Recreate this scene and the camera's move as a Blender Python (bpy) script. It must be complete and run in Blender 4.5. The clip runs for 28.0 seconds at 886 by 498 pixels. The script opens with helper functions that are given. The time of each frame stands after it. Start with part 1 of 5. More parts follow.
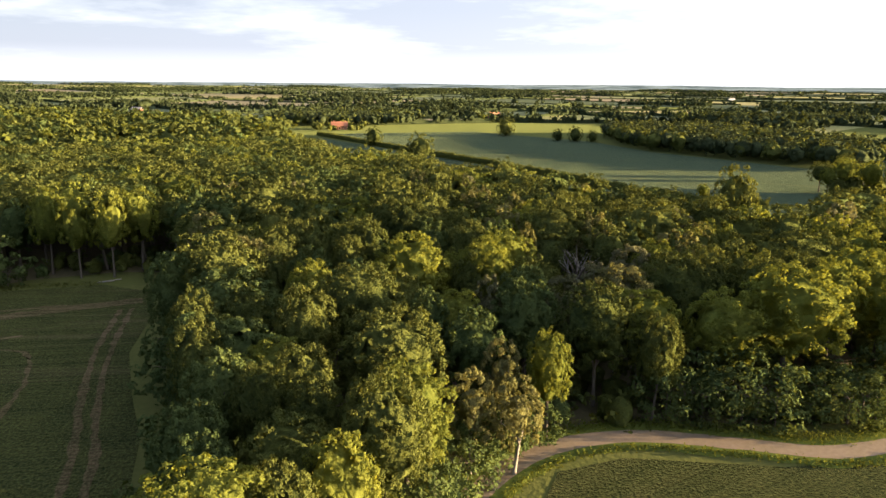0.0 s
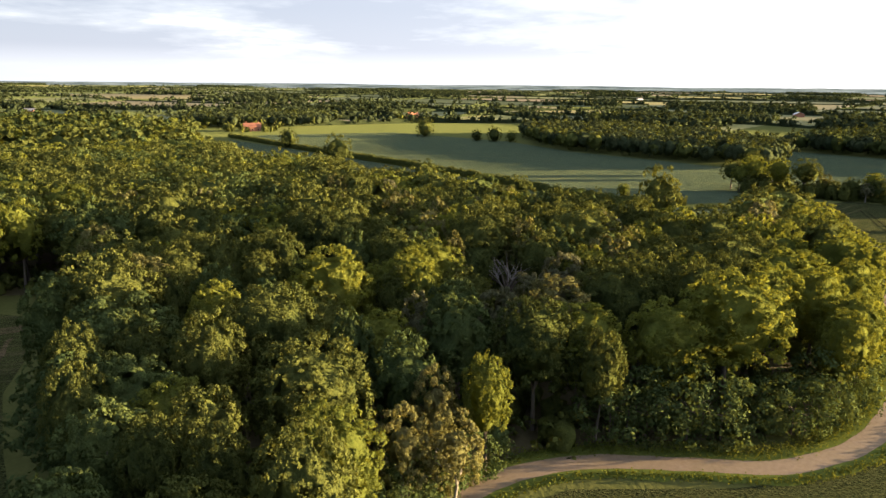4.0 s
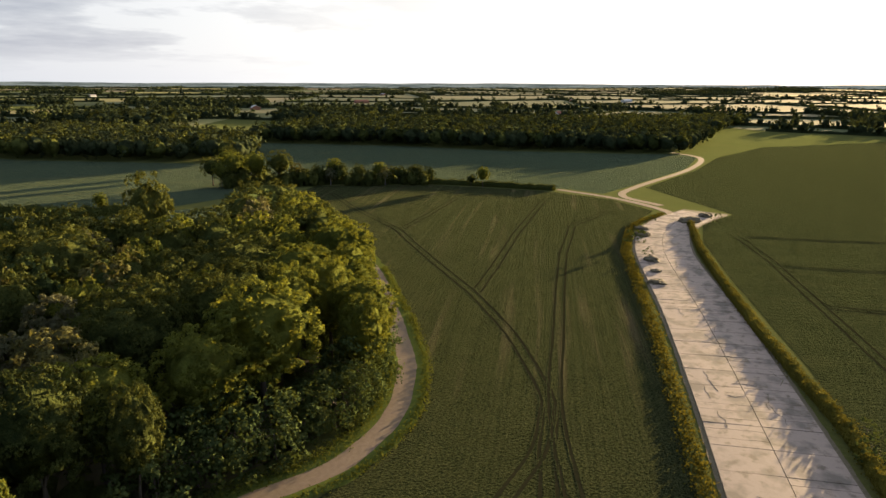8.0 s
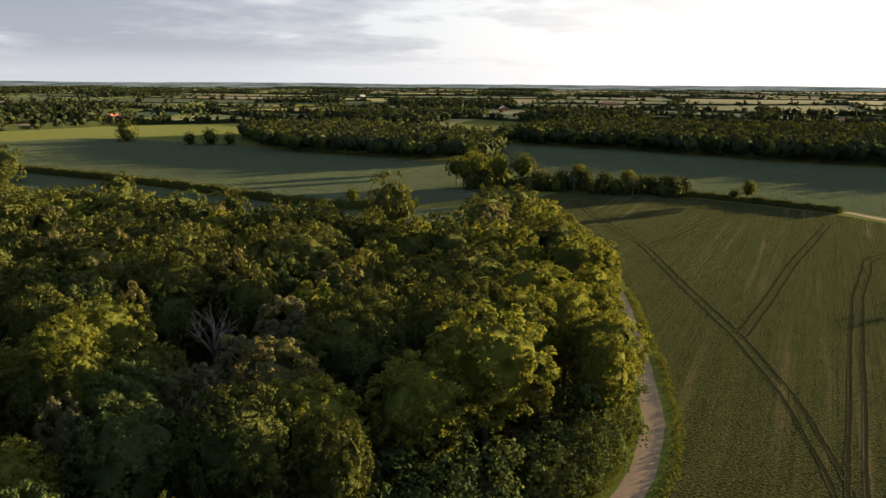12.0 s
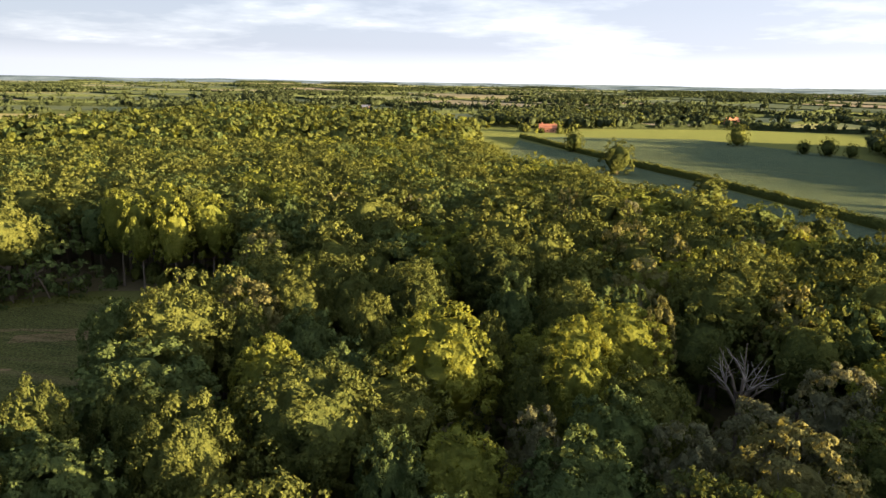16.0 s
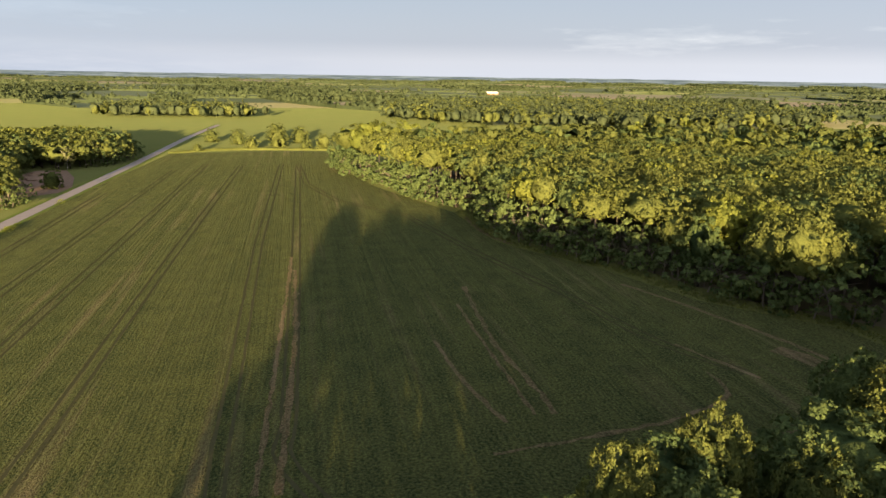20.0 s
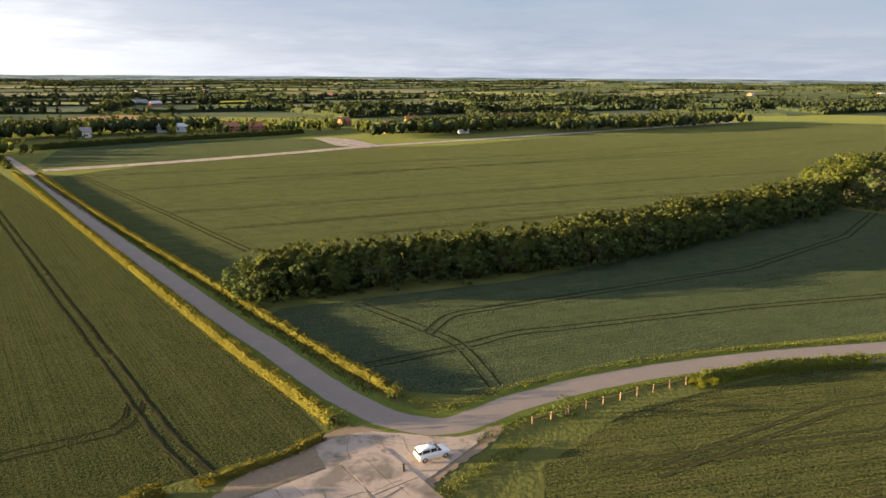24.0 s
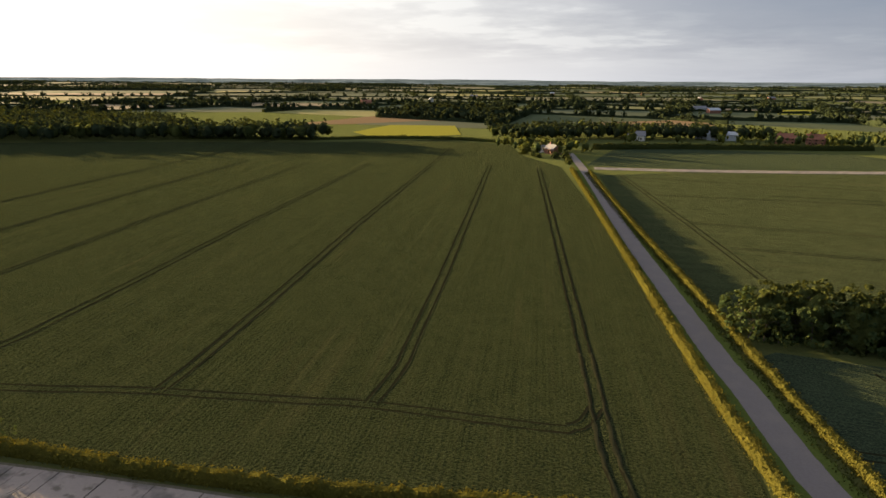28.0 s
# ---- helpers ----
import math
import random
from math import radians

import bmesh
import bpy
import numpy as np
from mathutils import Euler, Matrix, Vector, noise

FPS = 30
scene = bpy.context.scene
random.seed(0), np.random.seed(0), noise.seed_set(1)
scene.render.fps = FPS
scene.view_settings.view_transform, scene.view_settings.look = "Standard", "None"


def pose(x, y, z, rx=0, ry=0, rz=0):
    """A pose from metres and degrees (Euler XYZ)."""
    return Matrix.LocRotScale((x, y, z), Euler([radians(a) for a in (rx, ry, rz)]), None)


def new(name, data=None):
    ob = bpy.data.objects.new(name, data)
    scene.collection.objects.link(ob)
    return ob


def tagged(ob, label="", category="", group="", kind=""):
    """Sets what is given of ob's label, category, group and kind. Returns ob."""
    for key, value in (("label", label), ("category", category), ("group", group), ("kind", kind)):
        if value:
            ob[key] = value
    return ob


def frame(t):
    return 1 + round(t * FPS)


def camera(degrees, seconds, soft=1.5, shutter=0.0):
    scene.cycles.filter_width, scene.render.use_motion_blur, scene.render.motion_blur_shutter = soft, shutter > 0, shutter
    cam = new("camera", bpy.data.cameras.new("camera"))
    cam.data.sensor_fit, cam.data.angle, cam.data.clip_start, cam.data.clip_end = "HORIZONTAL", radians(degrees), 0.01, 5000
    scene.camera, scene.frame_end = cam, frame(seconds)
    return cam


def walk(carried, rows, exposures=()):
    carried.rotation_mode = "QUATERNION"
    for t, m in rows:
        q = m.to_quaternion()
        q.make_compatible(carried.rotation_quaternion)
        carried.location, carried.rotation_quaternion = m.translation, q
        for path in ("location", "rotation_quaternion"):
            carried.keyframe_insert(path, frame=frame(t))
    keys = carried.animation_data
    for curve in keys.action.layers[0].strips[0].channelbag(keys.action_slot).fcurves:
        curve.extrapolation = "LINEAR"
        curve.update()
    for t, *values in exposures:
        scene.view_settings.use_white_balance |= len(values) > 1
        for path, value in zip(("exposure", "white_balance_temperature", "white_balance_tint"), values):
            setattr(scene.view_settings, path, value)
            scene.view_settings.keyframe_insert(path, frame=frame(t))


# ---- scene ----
cam = camera(66.54, 28.0, soft=1.5)
# seconds, x, y, z, yaw, pitch, roll
PATH = [
    (0, -3.35, 7.95, 43.63, -0.85, -13.81, 0.47),
    (0.5, -3.26, 8.52, 43.75, -0.48, -13.87, 0.30),
    (1, -3.21, 9.46, 43.79, -0.13, -13.89, 0.33),
    (1.5, -3.29, 10.46, 43.79, 0.14, -13.91, 0.36),
    (2, -3.25, 11.60, 43.60, 0.43, -13.86, 0.43),
    (2.5, -3.23, 12.90, 43.60, 0.33, -13.87, 0.34),
    (3, -3.23, 14.22, 43.67, -1.87, -13.91, 0.28),
    (3.5, -3.39, 15.61, 43.40, -5.45, -13.80, 0.46),
    (5.5, -3.09, 19.59, 43.92, -13.97, -13.89, 0.52),
    (6, -2.95, 20.87, 43.92, -19.80, -13.85, 0.55),
    (6.5, -3.10, 22.14, 44.09, -28.18, -13.86, 0.49),
    (7, -2.67, 23.53, 43.95, -35.72, -13.77, 0.45),
    (7.5, -2.18, 25.23, 44.08, -43.55, -13.82, 0.33),
    (8, -1.43, 26.87, 44.06, -50.45, -13.84, 0.25),
    (8.5, -0.34, 28.81, 43.73, -54.69, -13.83, 0.29),
    (9, 0.30, 30.22, 43.83, -54.84, -13.84, 0.27),
    (9.5, 1.26, 31.64, 43.87, -54.51, -13.87, 0.25),
    (10, 2.26, 33.20, 43.94, -53.86, -13.90, 0.30),
    (10.5, 3.40, 34.50, 43.85, -51.78, -13.86, 0.30),
    (11, 4.51, 36.12, 43.71, -46.46, -13.84, 0.40),
    (11.5, 5.48, 37.51, 43.58, -38.41, -13.81, 0.44),
    (12, 6.83, 38.54, 43.69, -30.24, -13.80, 0.43),
    (12.5, 8.19, 39.96, 43.64, -24.62, -13.82, 0.43),
    (14.5, 12.62, 48.51, 42.14, 1.23, -13.85, 0.62),
    (15, 13.21, 50.02, 42.10, 7.24, -13.87, 0.83),
    (15.5, 13.58, 51.65, 42.04, 12.92, -13.89, 0.91),
    (16, 13.82, 53.16, 42.07, 18.53, -13.90, 0.92),
    (16.5, 13.71, 54.72, 42.06, 24.30, -13.94, 1.24),
    (17, 13.81, 56.08, 42.05, 30.51, -13.93, 1.14),
    (17.5, 13.75, 57.64, 42.09, 37.87, -13.99, 1.06),
    (18, 13.49, 59.28, 42.16, 46.11, -14.13, 1.00),
    (18.5, 13.10, 60.61, 42.31, 54.80, -14.28, 0.98),
    (19, 12.51, 61.69, 42.39, 63.80, -14.36, 1.03),
    (19.5, 11.74, 63.16, 42.29, 73.64, -14.34, 0.82),
    (20, 11.22, 63.88, 42.46, 84.11, -14.37, 0.89),
    (20.5, 10.85, 64.73, 42.71, 94.91, -14.44, 0.79),
    (21, 9.51, 65.45, 42.73, 106.88, -14.50, 0.74),
    (21.5, 8.50, 66.18, 42.81, 118.99, -14.49, 0.83),
    (22, 6.99, 66.04, 42.59, 130.97, -14.46, 0.86),
    (22.5, 5.75, 66.49, 42.86, 142.53, -14.45, 0.64),
    (24.5, 1.14, 65.58, 43.59, 183.22, -14.34, 0.45),
    (25, 0.38, 64.82, 43.70, 193.08, -14.31, 0.46),
    (25.5, -0.36, 63.83, 43.81, 202.39, -14.33, 0.48),
    (26, -0.84, 62.47, 43.65, 208.62, -14.24, 0.47),
    (26.5, -1.05, 61.40, 43.83, 213.63, -14.27, 0.50),
    (27, -1.54, 60.46, 44.06, 216.12, -14.24, 0.46),
    (27.5, -1.67, 59.39, 44.18, 217.22, -14.21, 0.50),
    (28, -1.60, 58.35, 44.22, 217.87, -14.14, 0.44),
]
walk(cam, [(t, pose(x, y, z, 0, 0, a) @ pose(0, 0, 0, 90 + b, 0, 0) @ pose(0, 0, 0, 0, 0, c)) for t, x, y, z, a, b, c in PATH], [(0, 2.4), (3.5, 2.3), (5.5, 2.1), (7, 1.85), (8, 1.5), (9, 1.25), (11, 1.3), (12.5, 1.62), (14.5, 2.18), (17, 2.38), (20, 2.12), (22.5, 2.0), (25, 1.95), (26, 1.64), (28, 1.25)])

# ---- light ----
SUN_YAW, SUN_UP = -91.6, 5.2
SKY_SUN, SKY_SIDE, SKY_AWAY = (12.0, 11.2, 10.2), (6.6, 6.8, 7.2), (3.5, 3.7, 4.15)
CLOUD_SIDE, CLOUD_AWAY = (3.6, 3.85, 4.6), (2.0, 2.3, 2.95)
BANK_DIR, BANK_LOW, BANK_HIGH = Vector((-0.54, -0.83, 0.12)), (2.5, 2.85, 3.5), (1.6, 2.1, 3.05)
SUN_DIR = Vector((-math.sin(radians(SUN_YAW)) * math.cos(radians(SUN_UP)), math.cos(radians(SUN_YAW)) * math.cos(radians(SUN_UP)), math.sin(radians(SUN_UP))))
sun = new("sun", bpy.data.lights.new("sun", "SUN"))
sun.data.energy, sun.data.angle, sun.data.color = 8.0, radians(0.6), (1.0, 0.70, 0.36)
sun.rotation_euler = SUN_DIR.to_track_quat("Z", "Y").to_euler()


class Nodes:
    """Short names for building a node tree."""

    def __init__(self, tree):
        self.tree, self.nodes, self.links = tree, tree.nodes, tree.links
        self.nodes.clear()

    def put(self, kind, **kw):
        n = self.nodes.new(kind)
        for key, v in kw.items():
            if key in ("op", "blend", "dtype"):
                if key == "op":
                    n.operation = v
                elif key == "blend":
                    n.blend_type = v
                else:
                    n.data_type = v
        return n

    def wire(self, a, b):
        self.links.new(a, b)

    def math(self, op, a, b=0.0, clamp=False):
        n = self.put("ShaderNodeMath", op=op)
        n.use_clamp = clamp
        for i, v in enumerate((a, b)):
            if isinstance(v, (int, float)):
                n.inputs[i].default_value = v
            else:
                self.wire(v, n.inputs[i])
        return n.outputs[0]

    def vec(self, op, a, b):
        n = self.put("ShaderNodeVectorMath", op=op)
        for i, v in enumerate((a, b)):
            if isinstance(v, (tuple, list, Vector)):
                n.inputs[i].default_value = v
            else:
                self.wire(v, n.inputs[i])
        return n

    def mix(self, fac, a, b, blend="MIX"):
        n = self.put("ShaderNodeMix", dtype="RGBA")
        n.blend_type = blend
        for i, v in ((0, fac), (6, a), (7, b)):
            if isinstance(v, (int, float)):
                n.inputs[i].default_value = v
            elif isinstance(v, (tuple, list)):
                n.inputs[i].default_value = (*v, 1) if len(v) == 3 else v
            else:
                self.wire(v, n.inputs[i])
        return n.outputs[2]

    def ramp(self, fac, stops):
        n = self.put("ShaderNodeValToRGB")
        els = n.color_ramp.elements
        while len(els) < len(stops):
            els.new(0.5)
        for e, (p, c) in zip(els, stops):
            e.position = p
            e.color = (c, c, c, 1) if isinstance(c, (int, float)) else (*c, 1)
        self.wire(fac, n.inputs[0])
        return n.outputs[0]

    def noise(self, vector, scale, detail=3.0, rough=0.55):
        n = self.put("ShaderNodeTexNoise")
        n.inputs["Scale"].default_value, n.inputs["Detail"].default_value, n.inputs["Roughness"].default_value = scale, detail, rough
        if vector is not None:
            self.wire(vector, n.inputs["Vector"])
        return n.outputs[0]

    def stretch(self, vector, scale, turn=0.0):
        n = self.put("ShaderNodeMapping")
        n.inputs["Rotation"].default_value = (0, 0, turn)
        self.wire(vector, n.inputs["Vector"])
        m = self.put("ShaderNodeMapping")
        m.inputs["Scale"].default_value = scale
        self.wire(n.outputs[0], m.inputs["Vector"])
        return m.outputs[0]


def make_world():
    w = bpy.data.worlds.new("evening_sky")
    scene.world = w
    w.use_nodes = True
    k = Nodes(w.node_tree)
    sky = k.put("ShaderNodeTexSky")
    sky.sky_type, sky.sun_disc = "NISHITA", False
    sky.sun_elevation, sky.sun_rotation = radians(SUN_UP), radians(-SUN_YAW)
    sky.air_density, sky.dust_density, sky.ozone_density = 1.0, 1.6, 1.0
    way = k.put("ShaderNodeTexCoord").outputs["Generated"]
    part = k.put("ShaderNodeSeparateXYZ")
    k.wire(way, part.inputs[0])
    # clouds on a flat layer far overhead, fading into bright haze at the horizon
    up = k.math("ADD", k.math("MAXIMUM", part.outputs[2], 0.0), 0.10)
    lay = k.put("ShaderNodeCombineXYZ")
    k.wire(k.math("DIVIDE", part.outputs[0], up), lay.inputs[0])
    k.wire(k.math("DIVIDE", part.outputs[1], up), lay.inputs[1])
    big = k.noise(k.vec("ADD", lay.outputs[0], (3.1, 1.7, 0.4)).outputs[0], 0.34, 6.0, 0.58)
    tex = k.noise(lay.outputs[0], 1.3, 6.0, 0.6)
    body = k.math("ADD", k.math("MULTIPLY", big, 0.75), k.math("MULTIPLY", tex, 0.25))
    near = k.math("MAXIMUM", k.vec("DOT_PRODUCT", way, SUN_DIR).outputs["Value"], 0.0)
    glow = k.math("POWER", near, 2.7)
    side = k.math("MULTIPLY", k.math("ADD", k.vec("DOT_PRODUCT", way, SUN_DIR).outputs["Value"], 1.0), 0.5)
    thin = k.mix(glow, k.mix(side, SKY_AWAY, SKY_SIDE), SKY_SUN)
    grey = k.mix(glow, k.mix(side, CLOUD_AWAY, CLOUD_SIDE), SKY_SUN)
    lift = k.ramp(part.outputs[2], [(0.0, 0.05), (0.02, 0.2), (0.045, 0.85), (0.10, 1.0)])
    # the deck closes away from the sun; unseen cloud overhead added to dim ambient
    body = k.math("ADD", body, k.math("MULTIPLY", k.math("SUBTRACT", 0.62, side), 0.16))
    body = k.math("ADD", body, k.math("MULTIPLY", k.ramp(part.outputs[2], [(0.08, 0.0), (0.5, 1.0)]), 0.08))
    shape = k.math("MULTIPLY", k.ramp(body, [(0.45, 0.0), (0.485, 0.55), (0.55, 1.0)]), lift)
    veil = k.mix(shape, thin, grey)
    # a bank of slate-blue cloud to the south-west, streaked with lighter gaps
    bank = k.ramp(k.vec("DOT_PRODUCT", way, BANK_DIR).outputs["Value"], [(0.50, 0.0), (0.93, 1.0)])
    bank = k.math("MULTIPLY", bank, k.ramp(k.math("ADD", tex, k.math("MULTIPLY", big, 0.5)), [(0.62, 1.0), (0.92, 0.55)]))
    veil = k.mix(bank, veil, k.mix(k.ramp(part.outputs[2], [(0.0, 0.0), (0.16, 1.0)]), BANK_LOW, BANK_HIGH))
    col = k.mix(0.86, sky.outputs[0], veil)
    bg, out = k.put("ShaderNodeBackground"), k.put("ShaderNodeOutputWorld")
    bg.inputs["Strength"].default_value = 0.055
    k.wire(col, bg.inputs["Color"])
    k.wire(bg.outputs[0], out.inputs["Surface"])


make_world()

# ---- materials ----
MATS = {}


def material(name, build):
    m = bpy.data.materials.new(name)
    m.use_nodes = True
    k = Nodes(m.node_tree)
    out = k.put("ShaderNodeOutputMaterial")
    k.wire(build(k), out.inputs["Surface"])
    MATS[name] = m
    return m


def principled(k, color, rough=0.9, metal=0.0, bump=None, strength=0.4, distance=0.05, spec=0.3, sheen=0.0):
    b = k.put("ShaderNodeBsdfPrincipled")
    for key, v in (("Base Color", color), ("Roughness", rough), ("Metallic", metal), ("Specular IOR Level", spec)):
        if isinstance(v, (int, float)):
            b.inputs[key].default_value = v
        elif isinstance(v, tuple):
            b.inputs[key].default_value = (*v, 1)
        else:
            k.wire(v, b.inputs[key])
    b.inputs["Sheen Weight"].default_value, b.inputs["Sheen Roughness"].default_value = sheen, 0.5
    b.inputs["Sheen Tint"].default_value = (0.50, 0.64, 0.24, 1)
    if bump is not None:
        n = k.put("ShaderNodeBump")
        n.inputs["Strength"].default_value, n.inputs["Distance"].default_value = strength, distance
        k.wire(bump, n.inputs["Height"])
        k.wire(n.outputs[0], b.inputs["Normal"])
    return b.outputs[0]


def place(k):
    return k.put("ShaderNodeNewGeometry").outputs["Position"]


def leaf_material(name, dark, light, glow=0.20):
    def build(k):
        island = k.put("ShaderNodeNewGeometry").outputs["Random Per Island"]
        tree = k.put("ShaderNodeObjectInfo").outputs["Random"]
        patch = k.noise(place(k), 0.16, 4.0, 0.6)
        f = k.math("ADD", k.math("MULTIPLY", island, 0.22), k.math("ADD", k.math("MULTIPLY", tree, 0.35), k.math("MULTIPLY", patch, 0.62)))
        twig = k.noise(place(k), 1.5, 4.0, 0.7)
        f = k.math("ADD", f, k.math("MULTIPLY", k.math("SUBTRACT", twig, 0.5), 1.1))
        f = k.math("SUBTRACT", f, 0.1, True)
        col = k.mix(f, dark, light)
        d, t, m = k.put("ShaderNodeBsdfDiffuse"), k.put("ShaderNodeBsdfTranslucent"), k.put("ShaderNodeMixShader")
        k.wire(col, d.inputs["Color"])
        k.wire(k.mix(1.0, col, (1.25, 1.1, 0.55), "MULTIPLY"), t.inputs["Color"])
        m.inputs[0].default_value = glow
        relief = k.put("ShaderNodeBump")
        relief.inputs["Strength"].default_value, relief.inputs["Distance"].default_value = 0.9, 0.9
        k.wire(twig, relief.inputs["Height"])
        k.wire(relief.outputs[0], d.inputs["Normal"])
        k.wire(d.outputs[0], m.inputs[1])
        k.wire(t.outputs[0], m.inputs[2])
        return m.outputs[0]

    return material(name, build)


leaf_material("leaf_oak", (0.0290, 0.0440, 0.0170), (0.1240, 0.1400, 0.0370), 0.20)
# ash is a brighter green, raised further to paint in sun on the edge
leaf_material("leaf_ash", (0.0600, 0.0840, 0.0225), (0.2050, 0.2300, 0.0480), 0.40)
leaf_material("leaf_olive", (0.0800, 0.0880, 0.0380), (0.1950, 0.1930, 0.0800), 0.30)
leaf_material("leaf_grey", (0.0720, 0.0830, 0.0490), (0.1700, 0.1730, 0.0980), 0.28)
leaf_material("leaf_blue", (0.0310, 0.0540, 0.0240), (0.0970, 0.1270, 0.0430), 0.20)
# leaf green darkened and blued: the tone of distance is painted in
leaf_material("leaf_far", (0.026, 0.040, 0.022), (0.066, 0.082, 0.038))
leaf_material("leaf_hedge", (0.0599, 0.0660, 0.0154), (0.1696, 0.1526, 0.0308))
leaf_material("leaf_grass", (0.055, 0.080, 0.016), (0.150, 0.165, 0.034))


def bark(k):
    n = k.noise(k.stretch(place(k), (6, 6, 1.2)), 1.5, 4.0)
    return principled(k, k.mix(n, (0.035, 0.03, 0.025), (0.13, 0.11, 0.09)), 0.95, bump=n, strength=0.6)


def pale_bark(k):
    n = k.noise(k.stretch(place(k), (5, 5, 1.0)), 1.2, 4.0)
    return principled(k, k.mix(n, (0.10, 0.09, 0.08), (0.30, 0.28, 0.25)), 0.95, bump=n, strength=0.5)


material("bark", bark)
material("pale_bark", pale_bark)


def crop_material(name, low, high, soil, turn, bare=0.12, rows=0.0):
    def build(k):
        p = place(k)
        fine = k.noise(p, 2.6, 3.0, 0.65)
        mid = k.noise(p, 0.22, 3.0)
        wide = k.noise(p, 0.02, 3.0)
        drill = k.noise(k.stretch(p, (1.9, 0.012, 1), turn), 1.0, 2.0)
        broad = k.noise(k.stretch(p, (0.30, 0.004, 1), turn), 1.0, 2.0)
        tone = k.math("ADD", k.math("MULTIPLY", fine, 0.56), k.math("ADD", k.math("MULTIPLY", mid, 0.22), k.math("ADD", k.math("MULTIPLY", drill, 0.15), k.math("MULTIPLY", broad, 0.10))))
        col = k.mix(k.ramp(tone, [(0.41, 0.0), (0.62, 1.0)]), low, high)
        worn = k.math("MULTIPLY", k.ramp(k.noise(k.stretch(p, (0.35, 0.012, 1), turn), 1.0, 3.0), [(0.54, 0.0), (0.70, 1.0)]), k.ramp(wide, [(0.40, 0.0), (0.62, 1.0)]))
        col = k.mix(k.math("MULTIPLY", worn, bare), col, soil)
        surface = principled(k, col, 1.0, bump=k.math("ADD", fine, k.math("MULTIPLY", drill, 0.7)), strength=1.0, distance=0.6, spec=0.0, sheen=0.13)
        # the bloom on the ears is uneven from plant to plant
        bloom = k.mix(k.ramp(k.math("ADD", k.math("MULTIPLY", fine, 0.86), k.math("MULTIPLY", drill, 0.14)), [(0.38, 0.0), (0.62, 1.0)]), (0.30, 0.38, 0.17), (0.74, 0.88, 0.38))
        k.wire(bloom, surface.node.inputs["Sheen Tint"])
        return surface

    return material(name, build)


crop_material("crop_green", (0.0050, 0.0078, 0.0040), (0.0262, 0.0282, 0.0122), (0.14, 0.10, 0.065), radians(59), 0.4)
crop_material("crop_west", (0.0088, 0.0140, 0.0062), (0.0570, 0.0590, 0.0185), (0.16, 0.11, 0.07), radians(83.5), 0.35)
crop_material("crop_north", (0.0122, 0.0206, 0.0105), (0.0608, 0.0691, 0.0311), (0.13, 0.10, 0.05), radians(72), 0.3)
crop_material("crop_teal", (0.0182, 0.0331, 0.0258), (0.0529, 0.0763, 0.0563), (0.1155, 0.1050, 0.05), radians(115), 0.5)
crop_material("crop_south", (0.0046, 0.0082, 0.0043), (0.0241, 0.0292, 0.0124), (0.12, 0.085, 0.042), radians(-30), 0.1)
crop_material("crop_tri", (0.0101, 0.0209, 0.0163), (0.0425, 0.0575, 0.0348), (0.09, 0.085, 0.05), radians(72), 0.2)
crop_material("thin_crop", (0.0323, 0.0271, 0.0135), (0.1138, 0.0772, 0.0486), (0.17, 0.12, 0.08), radians(83.5), 0.9)


def ground_mat(k):
    p = place(k)
    a, b = k.noise(p, 1.2, 4.0), k.noise(p, 0.05, 3.0)
    col = k.mix(a, (0.035, 0.05, 0.014), (0.085, 0.095, 0.028))
    col = k.mix(k.math("MULTIPLY", b, 0.5), col, (0.11, 0.095, 0.042))
    return principled(k, col, 0.95, bump=a, strength=0.8, distance=0.2, spec=0.0, sheen=0.08)


def dirt(k):
    p = place(k)
    a, b = k.noise(p, 1.6, 5.0, 0.65), k.noise(p, 0.25, 3.0)
    col = k.mix(a, (0.12, 0.085, 0.065), (0.26, 0.20, 0.16))
    col = k.mix(k.math("MULTIPLY", b, 0.35), col, (0.12, 0.11, 0.04))
    return principled(k, col, 0.95, bump=a, strength=0.5)


def rut(k):
    # rut soil much darkened: shade between the crop walls is painted in
    a = k.noise(place(k), 1.5, 4.0)
    return principled(k, k.mix(a, (0.012, 0.015, 0.007), (0.038, 0.034, 0.019)), 1.0, bump=a, spec=0.0)


def concrete(k):
    p = place(k)
    r = k.put("ShaderNodeObjectInfo").outputs["Random"]
    a, b, c = k.noise(p, 3.0, 5.0, 0.65), k.noise(p, 0.22, 4.0), k.noise(p, 0.6, 5.0)
    col = k.mix(a, (0.24, 0.20, 0.18), (0.36, 0.30, 0.265))
    col = k.mix(k.math("MULTIPLY", r, 0.4), col, (0.27, 0.225, 0.20))
    col = k.mix(k.ramp(b, [(0.48, 0.0), (0.62, 0.8)]), col, (0.11, 0.10, 0.09))
    col = k.mix(k.ramp(c, [(0.55, 0.0), (0.68, 0.7)]), col, (0.09, 0.075, 0.055))
    return principled(k, col, 0.8, bump=a, strength=0.2, distance=0.02)


def asphalt(k):
    p = place(k)
    a, b = k.noise(p, 4.0, 5.0, 0.65), k.noise(p, 0.3, 4.0)
    col = k.mix(a, (0.135, 0.116, 0.112), (0.215, 0.187, 0.178))
    col = k.mix(k.ramp(b, [(0.5, 0.0), (0.75, 0.6)]), col, (0.22, 0.19, 0.165))
    return principled(k, col, 0.85, bump=a, strength=0.2, distance=0.02)


for mat_name, mat_build in (("ground", ground_mat), ("dirt", dirt), ("rut", rut), ("concrete", concrete), ("asphalt", asphalt)):
    material(mat_name, mat_build)


